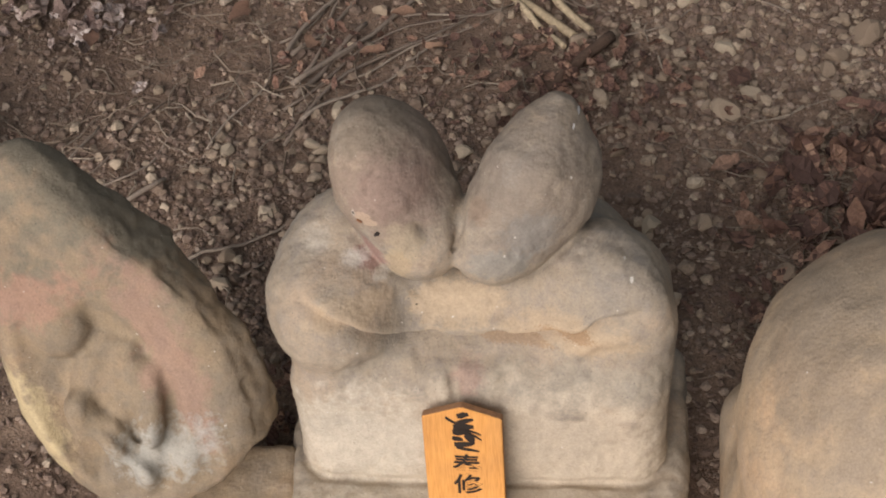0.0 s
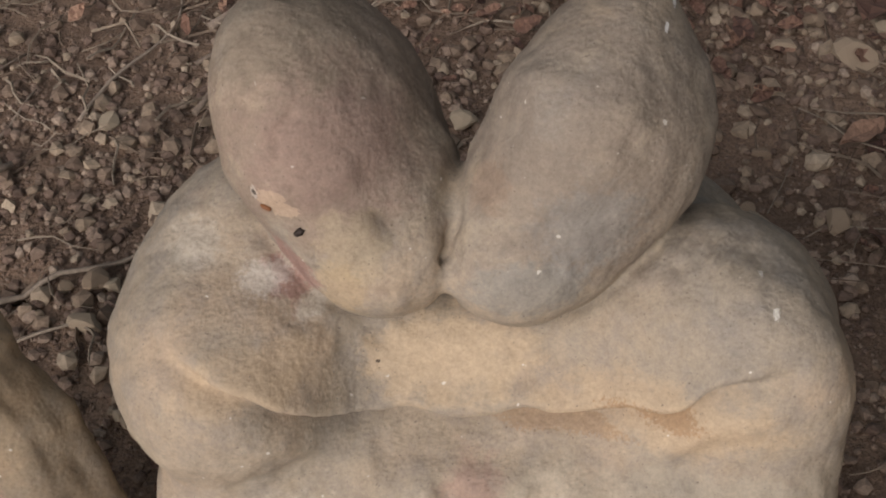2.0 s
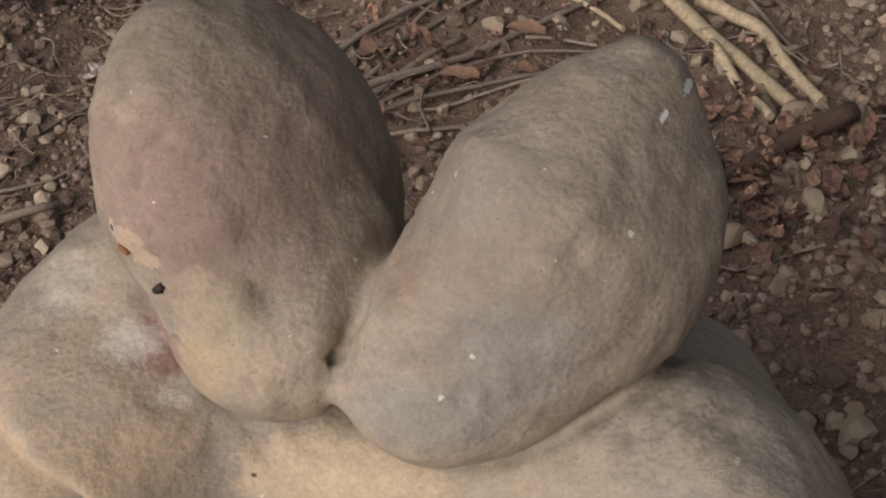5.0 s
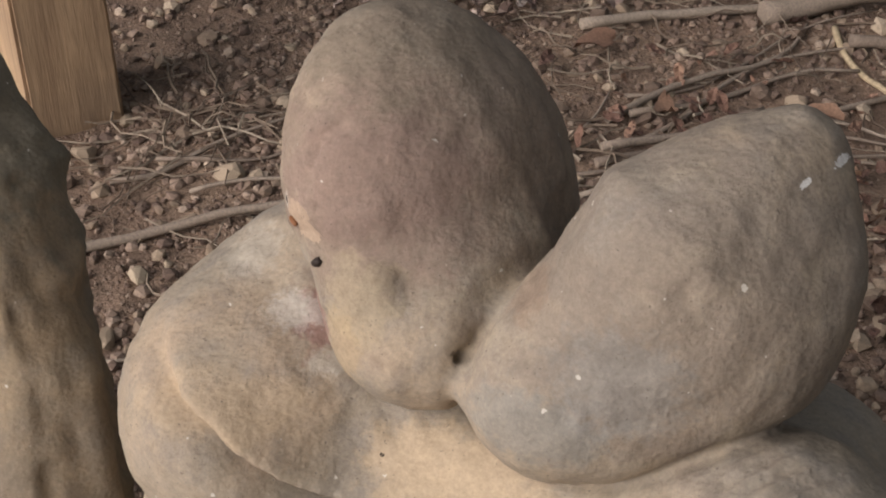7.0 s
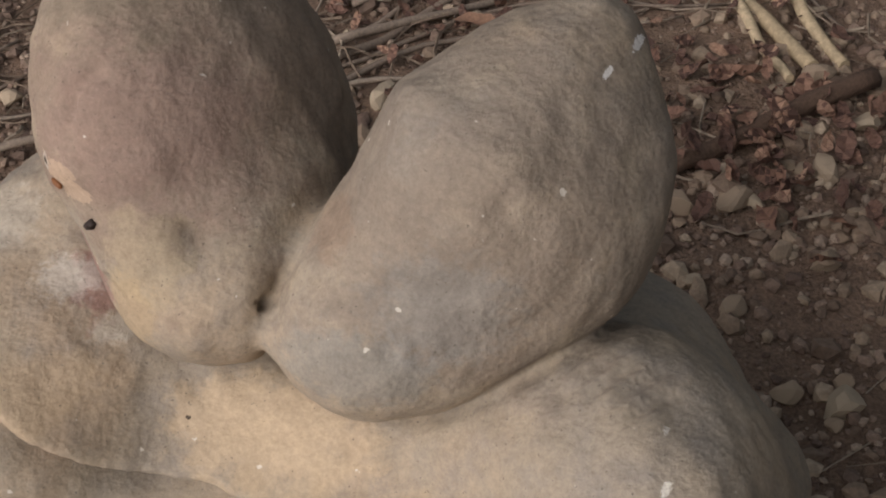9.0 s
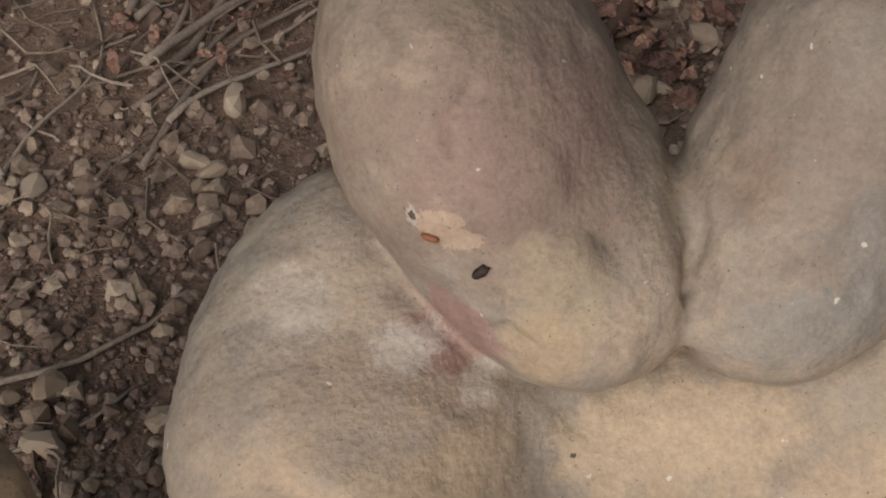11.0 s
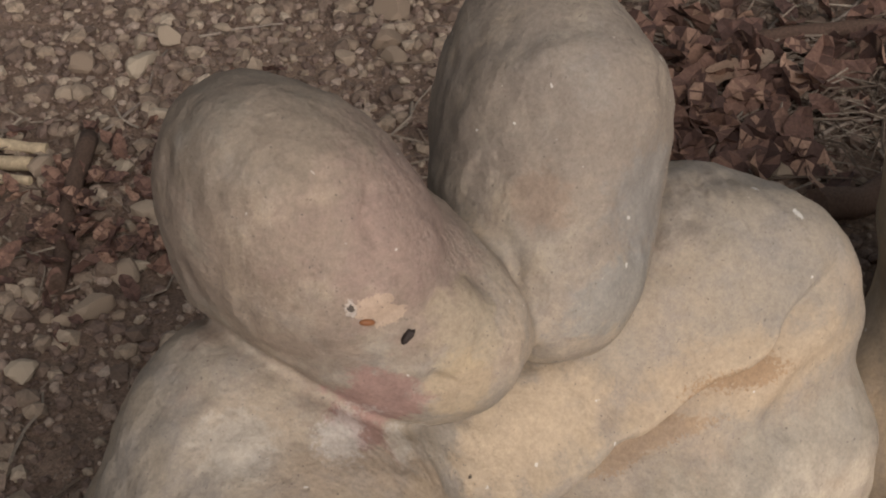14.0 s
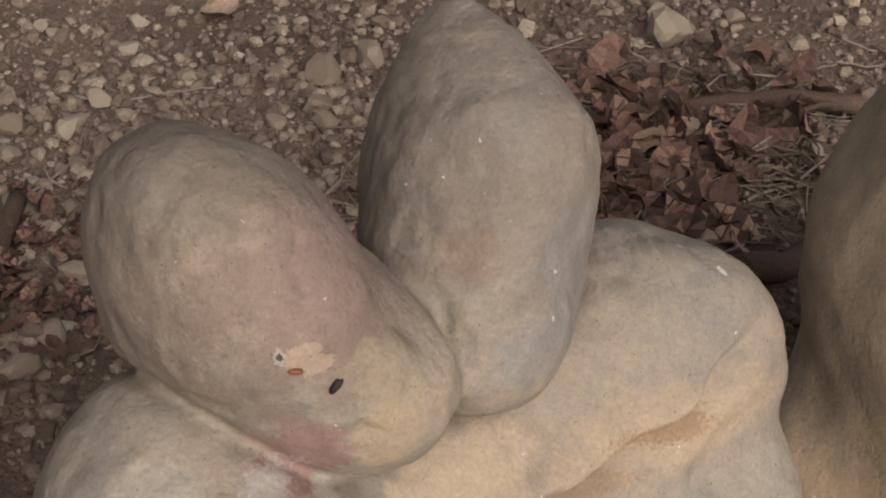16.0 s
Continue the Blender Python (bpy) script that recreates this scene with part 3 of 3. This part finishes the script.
def turns(rng, n, flat=1.0):
    """Random turns about z, with a smaller tilt."""
    a = rng.uniform(0, 2 * np.pi, n)
    b = rng.normal(0, 0.35 * flat, n)
    c = rng.normal(0, 0.35 * flat, n)
    ca, sa, cb, sb, cc, sc = np.cos(a), np.sin(a), np.cos(b), np.sin(b), np.cos(c), np.sin(c)
    z, o = np.zeros(n), np.ones(n)
    rz = np.stack([ca, -sa, z, sa, ca, z, z, z, o], -1).reshape(n, 3, 3)
    rx = np.stack([o, z, z, z, cb, -sb, z, sb, cb], -1).reshape(n, 3, 3)
    ry = np.stack([cc, z, sc, z, o, z, -sc, z, cc], -1).reshape(n, 3, 3)
    return rz @ rx @ ry


def free_spot(x, y):
    """Not under one of the stone figures or the post."""
    a = (np.abs(x - 0.03) < 0.26) & (y < 0.18) & (y > -0.18)
    b = (np.abs(x + 0.335) < 0.125) & (np.abs(y + 0.125) < 0.09)
    c = ((x - 0.527) / 0.19) ** 2 + ((y + 0.148) / 0.24) ** 2 < 1
    e = np.hypot(x + 0.917, y - 0.525) < 0.055
    return ~(a | b | c | e)


def joined(name, verts, faces, mat, label, category):
    me = bpy.data.meshes.new(name)
    me.from_pydata(verts.tolist(), [], faces.tolist())
    me.materials.append(mat)
    return tagged(new(name, me), label, category, kind="stuff")


def scatter_stones(name, n, lo, hi, density, seed, label, mat):
    rng = np.random.RandomState(seed)
    x, y = rng.uniform(-1.3, 1.35, n * 3), rng.uniform(-0.35, 1.55, n * 3)
    keep = (rng.rand(n * 3) < density(x, y)) & free_spot(x, y)
    x, y = x[keep][:n], y[keep][:n]
    k = len(x)
    size = lo * (hi / lo) ** (rng.rand(k) ** 2.2)
    v, f = ico()
    shape = v[None] * rng.uniform(0.72, 1.25, (k, len(v), 1)) * rng.uniform(0.6, 1.2, (k, 1, 3)) * np.array([1.15, 0.95, 0.72])
    shape = np.clip(shape, -0.85, 0.66) * size[:, None, None]
    shape = np.einsum("nij,nvj->nvi", turns(rng, k), shape)
    shape += np.stack([x, y, ground_height(x, y) + size * 0.25], -1)[:, None]
    faces = f[None] + (np.arange(k) * len(v))[:, None, None]
    return joined(name, shape.reshape(-1, 3), faces.reshape(-1, 3), mat, label, "gravel")


def patchy(x, y, freq, seed):
    p = np.stack([x, y, np.zeros_like(x)], -1)
    return np.clip(0.5 + 0.9 * value_noise(p, freq, seed), 0, 1)


def gravel_density(x, y):
    d = 0.25 + 0.45 * patchy(x, y, 5.0, 51)
    d = d + 0.55 * np.exp(-(((x - 0.5) / 0.35) ** 2 + ((y - 0.8) / 0.25) ** 2))
    d = d + 0.35 * np.exp(-(((x + 0.45) / 0.3) ** 2 + ((y - 0.35) / 0.3) ** 2))
    bare = np.exp(-(((x + 0.05) / 0.28) ** 2 + ((y - 1.0) / 0.18) ** 2)) + 0.7 * np.exp(-(((x - 0.95) / 0.2) ** 2 + ((y - 0.95) / 0.25) ** 2))
    return np.clip(d - 0.6 * bare, 0.04, 1)


scatter_stones("grit", 42000, 0.0016, 0.004, lambda x, y: 0.4 + 0.6 * gravel_density(x, y), 61, "fine brown grit scattered over the soil", pebble_stuff)
scatter_stones("gravel", 17000, 0.0035, 0.011, gravel_density, 62, "loose angular tan and brown gravel", pebble_stuff)
scatter_stones("gravel", 5000, 0.006, 0.017, lambda x, y: np.clip(1.2 * np.exp(-(((x - 0.42) / 0.45) ** 2 + ((y - 0.85) / 0.34) ** 2)) + 0.5 * np.exp(-(((x + 0.36) / 0.24) ** 2 + ((y - 0.55) / 0.24) ** 2)) + 0.14, 0, 1), 63, "coarse angular pale tan gravel lying loose", pebble_coarse)


def stone_mesh(seed):
    """One worn angular stone of unit size."""
    rng = random.Random(seed)
    bm = bmesh.new()
    bmesh.ops.create_icosphere(bm, subdivisions=2, radius=1.0)
    cuts = [(Vector((rng.gauss(0, 1), rng.gauss(0, 1), rng.gauss(0, 1))).normalized(), rng.uniform(0.45, 0.78)) for _ in range(10)]
    for v in bm.verts:
        for n, d in cuts:
            over = v.co.dot(n) - d
            if over > 0:
                v.co -= n * over * 0.97
        v.co *= 1 + 0.06 * (rng.random() - 0.5)
        v.co.z *= 0.62
        v.co.y *= 0.85
    return mesh_of("stone", bm, pebble_big)


STONES = [stone_mesh(s) for s in range(8)]


def put_stone(x, y, size, turn, k, label, group=""):
    ob = new("stone", STONES[k % len(STONES)])
    z = float(ground_height(np.array([x]), np.array([y]))[0])
    ob.matrix_world = pose(x, y, z + size * 0.28, 0, 0, turn) @ Matrix.Diagonal((size, size, size, 1))
    return tagged(ob, label, "stone", group)


NAMED_STONES = [(0.618, 0.898, 0.036, 20, 0), (0.688, 0.901, 0.030, 75, 1), (0.994, 0.688, 0.045, 40, 2), (0.051, 0.650, 0.024, 10, 3),
                (0.371, 0.704, 0.030, 130, 4), (0.414, 0.752, 0.024, 60, 5), (0.446, 0.339, 0.028, 15, 6), (0.124, 0.817, 0.018, 30, 7),
                (0.013, 0.704, 0.016, 80, 2), (0.322, 1.000, 0.026, 20, 1), (0.382, 1.032, 0.024, 70, 0), (0.505, 0.849, 0.018, 0, 5),
                (0.102, 0.672, 0.021, 45, 4), (0.193, 0.828, 0.020, 10, 6), (-0.661, 0.519, 0.022, 30, 7), (-0.616, 0.577, 0.016, 0, 2)]
for x, y, size, turn, k in NAMED_STONES:
    put_stone(x, y, size, turn, k, "pale tan worn stone lying on the gravel", "pale stones on the soil")
rng = random.Random(71)
made = 0
while made < 230:
    x, y = rng.uniform(-0.9, 1.15), rng.uniform(0.18, 1.3)
    if not free_spot(np.array([x]), np.array([y]))[0] or rng.random() > gravel_density(np.array([x]), np.array([y]))[0]:
        continue
    if x < 0 and rng.random() < 0.6:
        continue
    put_stone(x, y, 0.008 + 0.015 * rng.random() ** 1.6, rng.uniform(0, 360), made, "small tan angular stone lying on the gravel", "small stones on the soil")
    made += 1


def leaf_template(rng):
    """A curled dry leaf: a strip narrowing at both ends, folded along its rib."""
    rows, across = 7, 3
    curl, fold, twist = rng.uniform(-1.7, 1.7), rng.uniform(0.05, 0.55), rng.uniform(-0.8, 0.8)
    wave = rng.uniform(0, 6.28)
    pts = []
    for i in range(rows):
        u = i / (rows - 1)
        wd = 0.27 * math.sin(math.pi * (0.06 + 0.9 * u)) ** 0.8 * (1 + 0.15 * math.sin(9 * u + wave))
        for j in range(across):
            w = j - 1
            px, pz = math.sin(curl * (u - 0.5)) / (curl if abs(curl) > 0.1 else 1), (1 - math.cos(curl * (u - 0.5))) * 0.6
            if abs(curl) <= 0.1:
                px = u - 0.5
            pts.append((px, w * wd * math.cos(fold) , pz + abs(w) * wd * math.sin(fold) + w * twist * (u - 0.5) * 0.3 + 0.04 * math.sin(12 * u + 3 * w + wave)))
    faces = []
    for i in range(rows - 1):
        for j in range(across - 1):
            a = i * across + j
            faces.append((a, a + 1, a + across + 1, a + across))
    pts = np.array(pts)
    n = len(pts)
    low = pts - np.array([0, 0, 0.006])
    fs = np.array(faces)
    return np.concatenate([pts, low]), np.concatenate([fs, fs[:, ::-1] + n])


def scatter_leaves(name, n, centre, spread, lo, hi, seed, mat, label, pile=0.015):
    rng = np.random.RandomState(seed)
    pr = random.Random(seed)
    kinds = [leaf_template(pr) for _ in range(10)]
    verts, faces, total = [], [], 0
    for i in range(n):
        x, y = rng.normal(centre[0], spread[0]), rng.normal(centre[1], spread[1])
        if not free_spot(np.array([x]), np.array([y]))[0]:
            continue
        size = rng.uniform(lo, hi)
        v, f = kinds[i % 10]
        r = turns(rng, 1, 1.6)[0]
        q = (v * size) @ r.T
        q += np.array([x, y, float(ground_height(np.array([x]), np.array([y]))[0]) + 0.004 + rng.rand() * pile - min(0, q[:, 2].min()) * 0.6])
        verts.append(q)
        faces.append(f + total)
        total += len(v)
    return joined(name, np.concatenate(verts), np.concatenate(faces), mat, label, "leaf litter")


scatter_leaves("leaf_litter", 340, (0.666, 0.516), (0.13, 0.09), 0.03, 0.075, 81, leaf_mat, "dark reddish brown dead leaves in a loose drift")
scatter_leaves("leaf_litter", 130, (0.150, 0.774), (0.09, 0.07), 0.018, 0.04, 82, leaf_mat, "small brown dead leaves between gravel")
scatter_leaves("leaf_litter", 1100, (-0.784, 1.199), (0.13, 0.12), 0.02, 0.05, 83, leaf_grey, "bleached dry leaves heaped beside bare soil")
scatter_leaves("leaf_litter", 130, (0.451, 0.215), (0.05, 0.12), 0.015, 0.035, 84, leaf_mat, "brown dead leaves caught between the stone figures")
scatter_leaves("leaf_litter", 120, (-0.168, 0.888), (0.16, 0.10), 0.012, 0.03, 85, leaf_mat, "few small brown leaves on bare soil")
scatter_leaves("leaf_litter", 60, (-0.252, 0.089), (0.02, 0.10), 0.015, 0.03, 86, leaf_mat, "dry leaves in the gap between two stone figures")


def put_leaf(x, y, size, turn, seed, label):
    v, f = leaf_template(random.Random(seed))
    me = bpy.data.meshes.new("dead_leaf")
    me.from_pydata((v * size).tolist(), [], f.tolist())
    me.polygons.foreach_set("use_smooth", [True] * len(me.polygons))
    me.materials.append(leaf_one)
    ob = new("dead_leaf", me)
    z = float(ground_height(np.array([x]), np.array([y]))[0])
    ob.matrix_world = pose(x, y, z + 0.018 - min(0, float((v * size)[:, 2].min())), 8, 6, turn)
    return tagged(ob, label, "leaf", "curled leaves on the ground")


for i, (x, y, size, turn) in enumerate([(0.739, 0.507, 0.085, 155), (0.782, 0.525, 0.090, 115), (0.818, 0.497, 0.050, 30), (0.614, 1.112, 0.070, 10), (0.492, 0.221, 0.045, 100),
                                        (0.460, 0.131, 0.045, 60), (-0.330, 0.871, 0.050, 120), (0.537, 0.591, 0.05, 80), (0.645, 0.602, 0.06, 20), (-0.470, 0.955, 0.06, 70),
                                        (-0.179, 0.955, 0.045, 15), (-0.112, 0.860, 0.04, 170), (-0.224, 0.855, 0.045, 20), (1.021, 0.559, 0.06, 50), (-0.728, 0.888, 0.05, 100)]):
    put_leaf(x, y, size, turn, 200 + i, "curled reddish brown dry leaf lying on the soil" if i not in (0, 6) else "pale bleached dry leaf lying on bare soil")


def tube(path, r0, r1, sides=6):
    """Verts and faces of a tapering round stick along a path."""
    verts, faces = [], []
    path = [Vector(p) for p in path]
    for i, p in enumerate(path):
        d = (path[min(i + 1, len(path) - 1)] - path[max(i - 1, 0)]).normalized()
        side = d.cross(Vector((0, 0, 1)))
        side = side.normalized() if side.length > 1e-4 else Vector((1, 0, 0))
        up = side.cross(d)
        r = r0 + (r1 - r0) * i / (len(path) - 1)
        for k in range(sides):
            a = 2 * math.pi * k / sides
            verts.append((p + (side * math.cos(a) + up * math.sin(a)) * r)[:])
    for i in range(len(path) - 1):
        for k in range(sides):
            a, b = i * sides + k, i * sides + (k + 1) % sides
            faces.append((a, b, b + sides, a + sides))
    faces.append(tuple(range(sides))[::-1])
    faces.append(tuple((len(path) - 1) * sides + k for k in range(sides)))
    return verts, faces


def wavy(a, b, n, wobble, lift, rng):
    out = []
    a, b = Vector((*a, 0)), Vector((*b, 0))
    side = Vector((-(b - a).y, (b - a).x, 0))
    phase, bend = rng.uniform(0, 6), rng.uniform(-1, 1)
    for i in range(n):
        u = i / (n - 1)
        p = a.lerp(b, u) + side * wobble * (bend * math.sin(math.pi * u) + 0.4 * math.sin(7 * u + phase))
        z = float(ground_height(np.array([p.x]), np.array([p.y]))[0])
        out.append((p.x, p.y, z + lift * (1 + 0.5 * math.sin(5 * u + phase))))
    return out


def put_stick(name, a, b, r0, r1, mat, label, seed, wobble=0.06, lift=0.006, sides=7, n=14):
    rng = random.Random(seed)
    path = wavy(a, b, n, wobble, lift + max(r0, r1) * 0.8, rng)
    v, f = tube(path, r0, r1, sides)
    me = bpy.data.meshes.new(name)
    me.from_pydata(v, [], f)
    for p in me.polygons:
        p.use_smooth = len(p.vertices) == 4
    me.materials.append(mat)
    return tagged(new(name, me), label, "branch" if r0 > 0.005 else "twig")


PALE = "pale barkless forked branch lying on the soil"
put_stick("branch", (-0.172, 1.211), (0.119, 0.892), 0.0115, 0.008, pale_branch, PALE, 1, 0.03)
put_stick("branch", (-0.010, 1.090), (0.151, 0.915), 0.009, 0.0065, pale_branch, PALE, 2, 0.04)
put_stick("branch", (0.020, 0.985), (0.105, 0.868), 0.0065, 0.005, pale_branch, PALE, 3, 0.03)
put_stick("branch", (-0.258, 1.155), (-0.077, 0.998), 0.0045, 0.003, pale_branch, "thin pale barkless stick lying on bare soil", 9, 0.06)
put_stick("branch", (0.790, 0.634), (1.010, 0.400), 0.008, 0.012, bark_mat, "dark weathered branch lying across dead leaves", 10, 0.04)
put_stick("branch", (0.637, 0.454), (0.988, 0.419), 0.0055, 0.004, bark_mat, "dark thin branch lying across dead leaves", 11, 0.08, 0.012)
put_stick("branch", (-0.342, 0.743), (-0.244, 0.939), 0.0055, 0.004, twig_one, "grey dead branch lying on bare soil", 12, 0.03)
put_stick("branch", (-0.347, 0.765), (-0.103, 1.090), 0.0052, 0.0035, twig_one, "grey dead branch lying on bare soil", 13, 0.03)
put_stick("branch", (0.185, 0.884), (0.032, 0.688), 0.011, 0.009, bark_mat, "dark bark-covered stick lying on gravel", 4, 0.02)
put_stick("branch", (-0.739, 0.305), (-0.526, 0.533), 0.0065, 0.004, twig_one, "grey dead branch lying on dark soil", 5, 0.03)
put_stick("branch", (-0.347, 1.143), (-0.146, 1.321), 0.016, 0.012, twig_one, "thick grey branch at the edge of dry leaves", 6, 0.03)
put_stick("branch", (-0.224, 1.127), (-0.078, 1.247), 0.008, 0.006, twig_one, "grey dead branch lying on bare soil", 7, 0.04)
put_stick("branch", (-0.504, 0.982), (-0.246, 1.265), 0.007, 0.004, twig_one, "thin grey branch across dry leaves", 8, 0.05)
THIN = "thin grey dead twig lying on the soil"
for i, (a, b, r) in enumerate([((-0.357, 0.636), (-0.037, 1.014), 0.0032), ((-0.317, 0.673), (-0.107, 0.880), 0.0028), ((-0.389, 0.835), (-0.290, 1.158), 0.0040), ((-0.084, 1.156), (0.145, 0.984), 0.0034), ((-0.370, 0.727), (0.000, 1.005), 0.0026), ((-0.358, 0.849), (-0.190, 1.082), 0.0036), ((-0.280, 0.799), (-0.034, 0.968), 0.002),
                               ((-0.347, 0.816), (-0.207, 1.177), 0.003), ((-0.179, 0.955), (0.065, 1.032), 0.002), ((0.602, 1.247), (0.710, 1.344), 0.004), ((-0.392, 0.888), (-0.246, 1.243), 0.002),
                               ((-0.470, 0.611), (-0.403, 0.888), 0.002), ((-0.672, 0.466), (-0.526, 0.666), 0.0022), ((0.570, 0.387), (0.645, 0.645), 0.0022), ((0.430, 0.021), (0.419, 0.172), 0.0022),
                               ((0.387, -0.021), (0.451, 0.140), 0.0018), ((0.623, 0.591), (0.989, 0.451), 0.005), ((0.591, 0.451), (0.968, 0.602), 0.004), ((0.666, 0.408), (1.021, 0.537), 0.0035),
                               ((0.752, 0.645), (1.075, 0.387), 0.0045), ((0.645, 0.387), (0.860, 0.322), 0.003), ((-0.739, 0.488), (-0.560, 0.733), 0.0022), ((-0.773, 0.444), (-0.672, 0.666), 0.003),
                               ((-0.515, 0.311), (-0.291, 0.444), 0.003), ((0.355, 1.053), (0.494, 0.957), 0.0024), ((0.204, 0.892), (0.365, 1.000), 0.002), ((-0.560, 0.222), (-0.336, 0.366), 0.002)]):
    put_stick("twig", a, b, r * 1.25, r * 0.6, twig_one, THIN, 20 + i, 0.10, 0.004, 5)
put_stick("bark_piece", (0.634, 0.269), (0.752, 0.253), 0.018, 0.014, bark_mat, "dark piece of bark wedged beside the stone figure", 60, 0.02)


def scatter_twigs(n, centre, spread, lo, hi, seed, label):
    rng = random.Random(seed)
    verts, faces = [], []
    for _ in range(n):
        x, y = rng.gauss(centre[0], spread[0]), rng.gauss(centre[1], spread[1])
        if not free_spot(np.array([x]), np.array([y]))[0]:
            continue
        a, ln = rng.uniform(0, 6.28), rng.uniform(lo, hi)
        r = rng.uniform(0.0006, 0.0022)
        v, f = tube(wavy((x, y), (x + ln * math.cos(a), y + ln * math.sin(a)), 5, 0.15, 0.004 + 0.012 * rng.random(), rng), r, r * 0.5, 4)
        faces += [tuple(k + len(verts) for k in q) for q in f]
        verts += v
    me = bpy.data.meshes.new("twig_litter")
    me.from_pydata(verts, [], faces)
    me.materials.append(twig_mat)
    return tagged(new("twig_litter", me), label, "twig litter", kind="stuff")


scatter_twigs(700, (0.710, 0.494), (0.15, 0.10), 0.04, 0.20, 91, "thin dead twigs tangled with dead leaves")
scatter_twigs(120, (-0.112, 0.860), (0.25, 0.15), 0.03, 0.12, 92, "thin dead stalks strewn over soil")
scatter_twigs(160, (-0.560, 0.666), (0.2, 0.25), 0.03, 0.10, 93, "fine dead roots and stalks on dark soil")
scatter_twigs(120, (-0.672, 1.199), (0.25, 0.15), 0.04, 0.16, 94, "thin dead twigs among bleached leaves")
scatter_twigs(45, (-0.739, 0.555), (0.035, 0.05), 0.06, 0.20, 96, "dead roots tangled beside the timber post")
scatter_twigs(60, (0.430, 0.129), (0.04, 0.12), 0.03, 0.12, 95, "pale dry stalks between the stone figures")
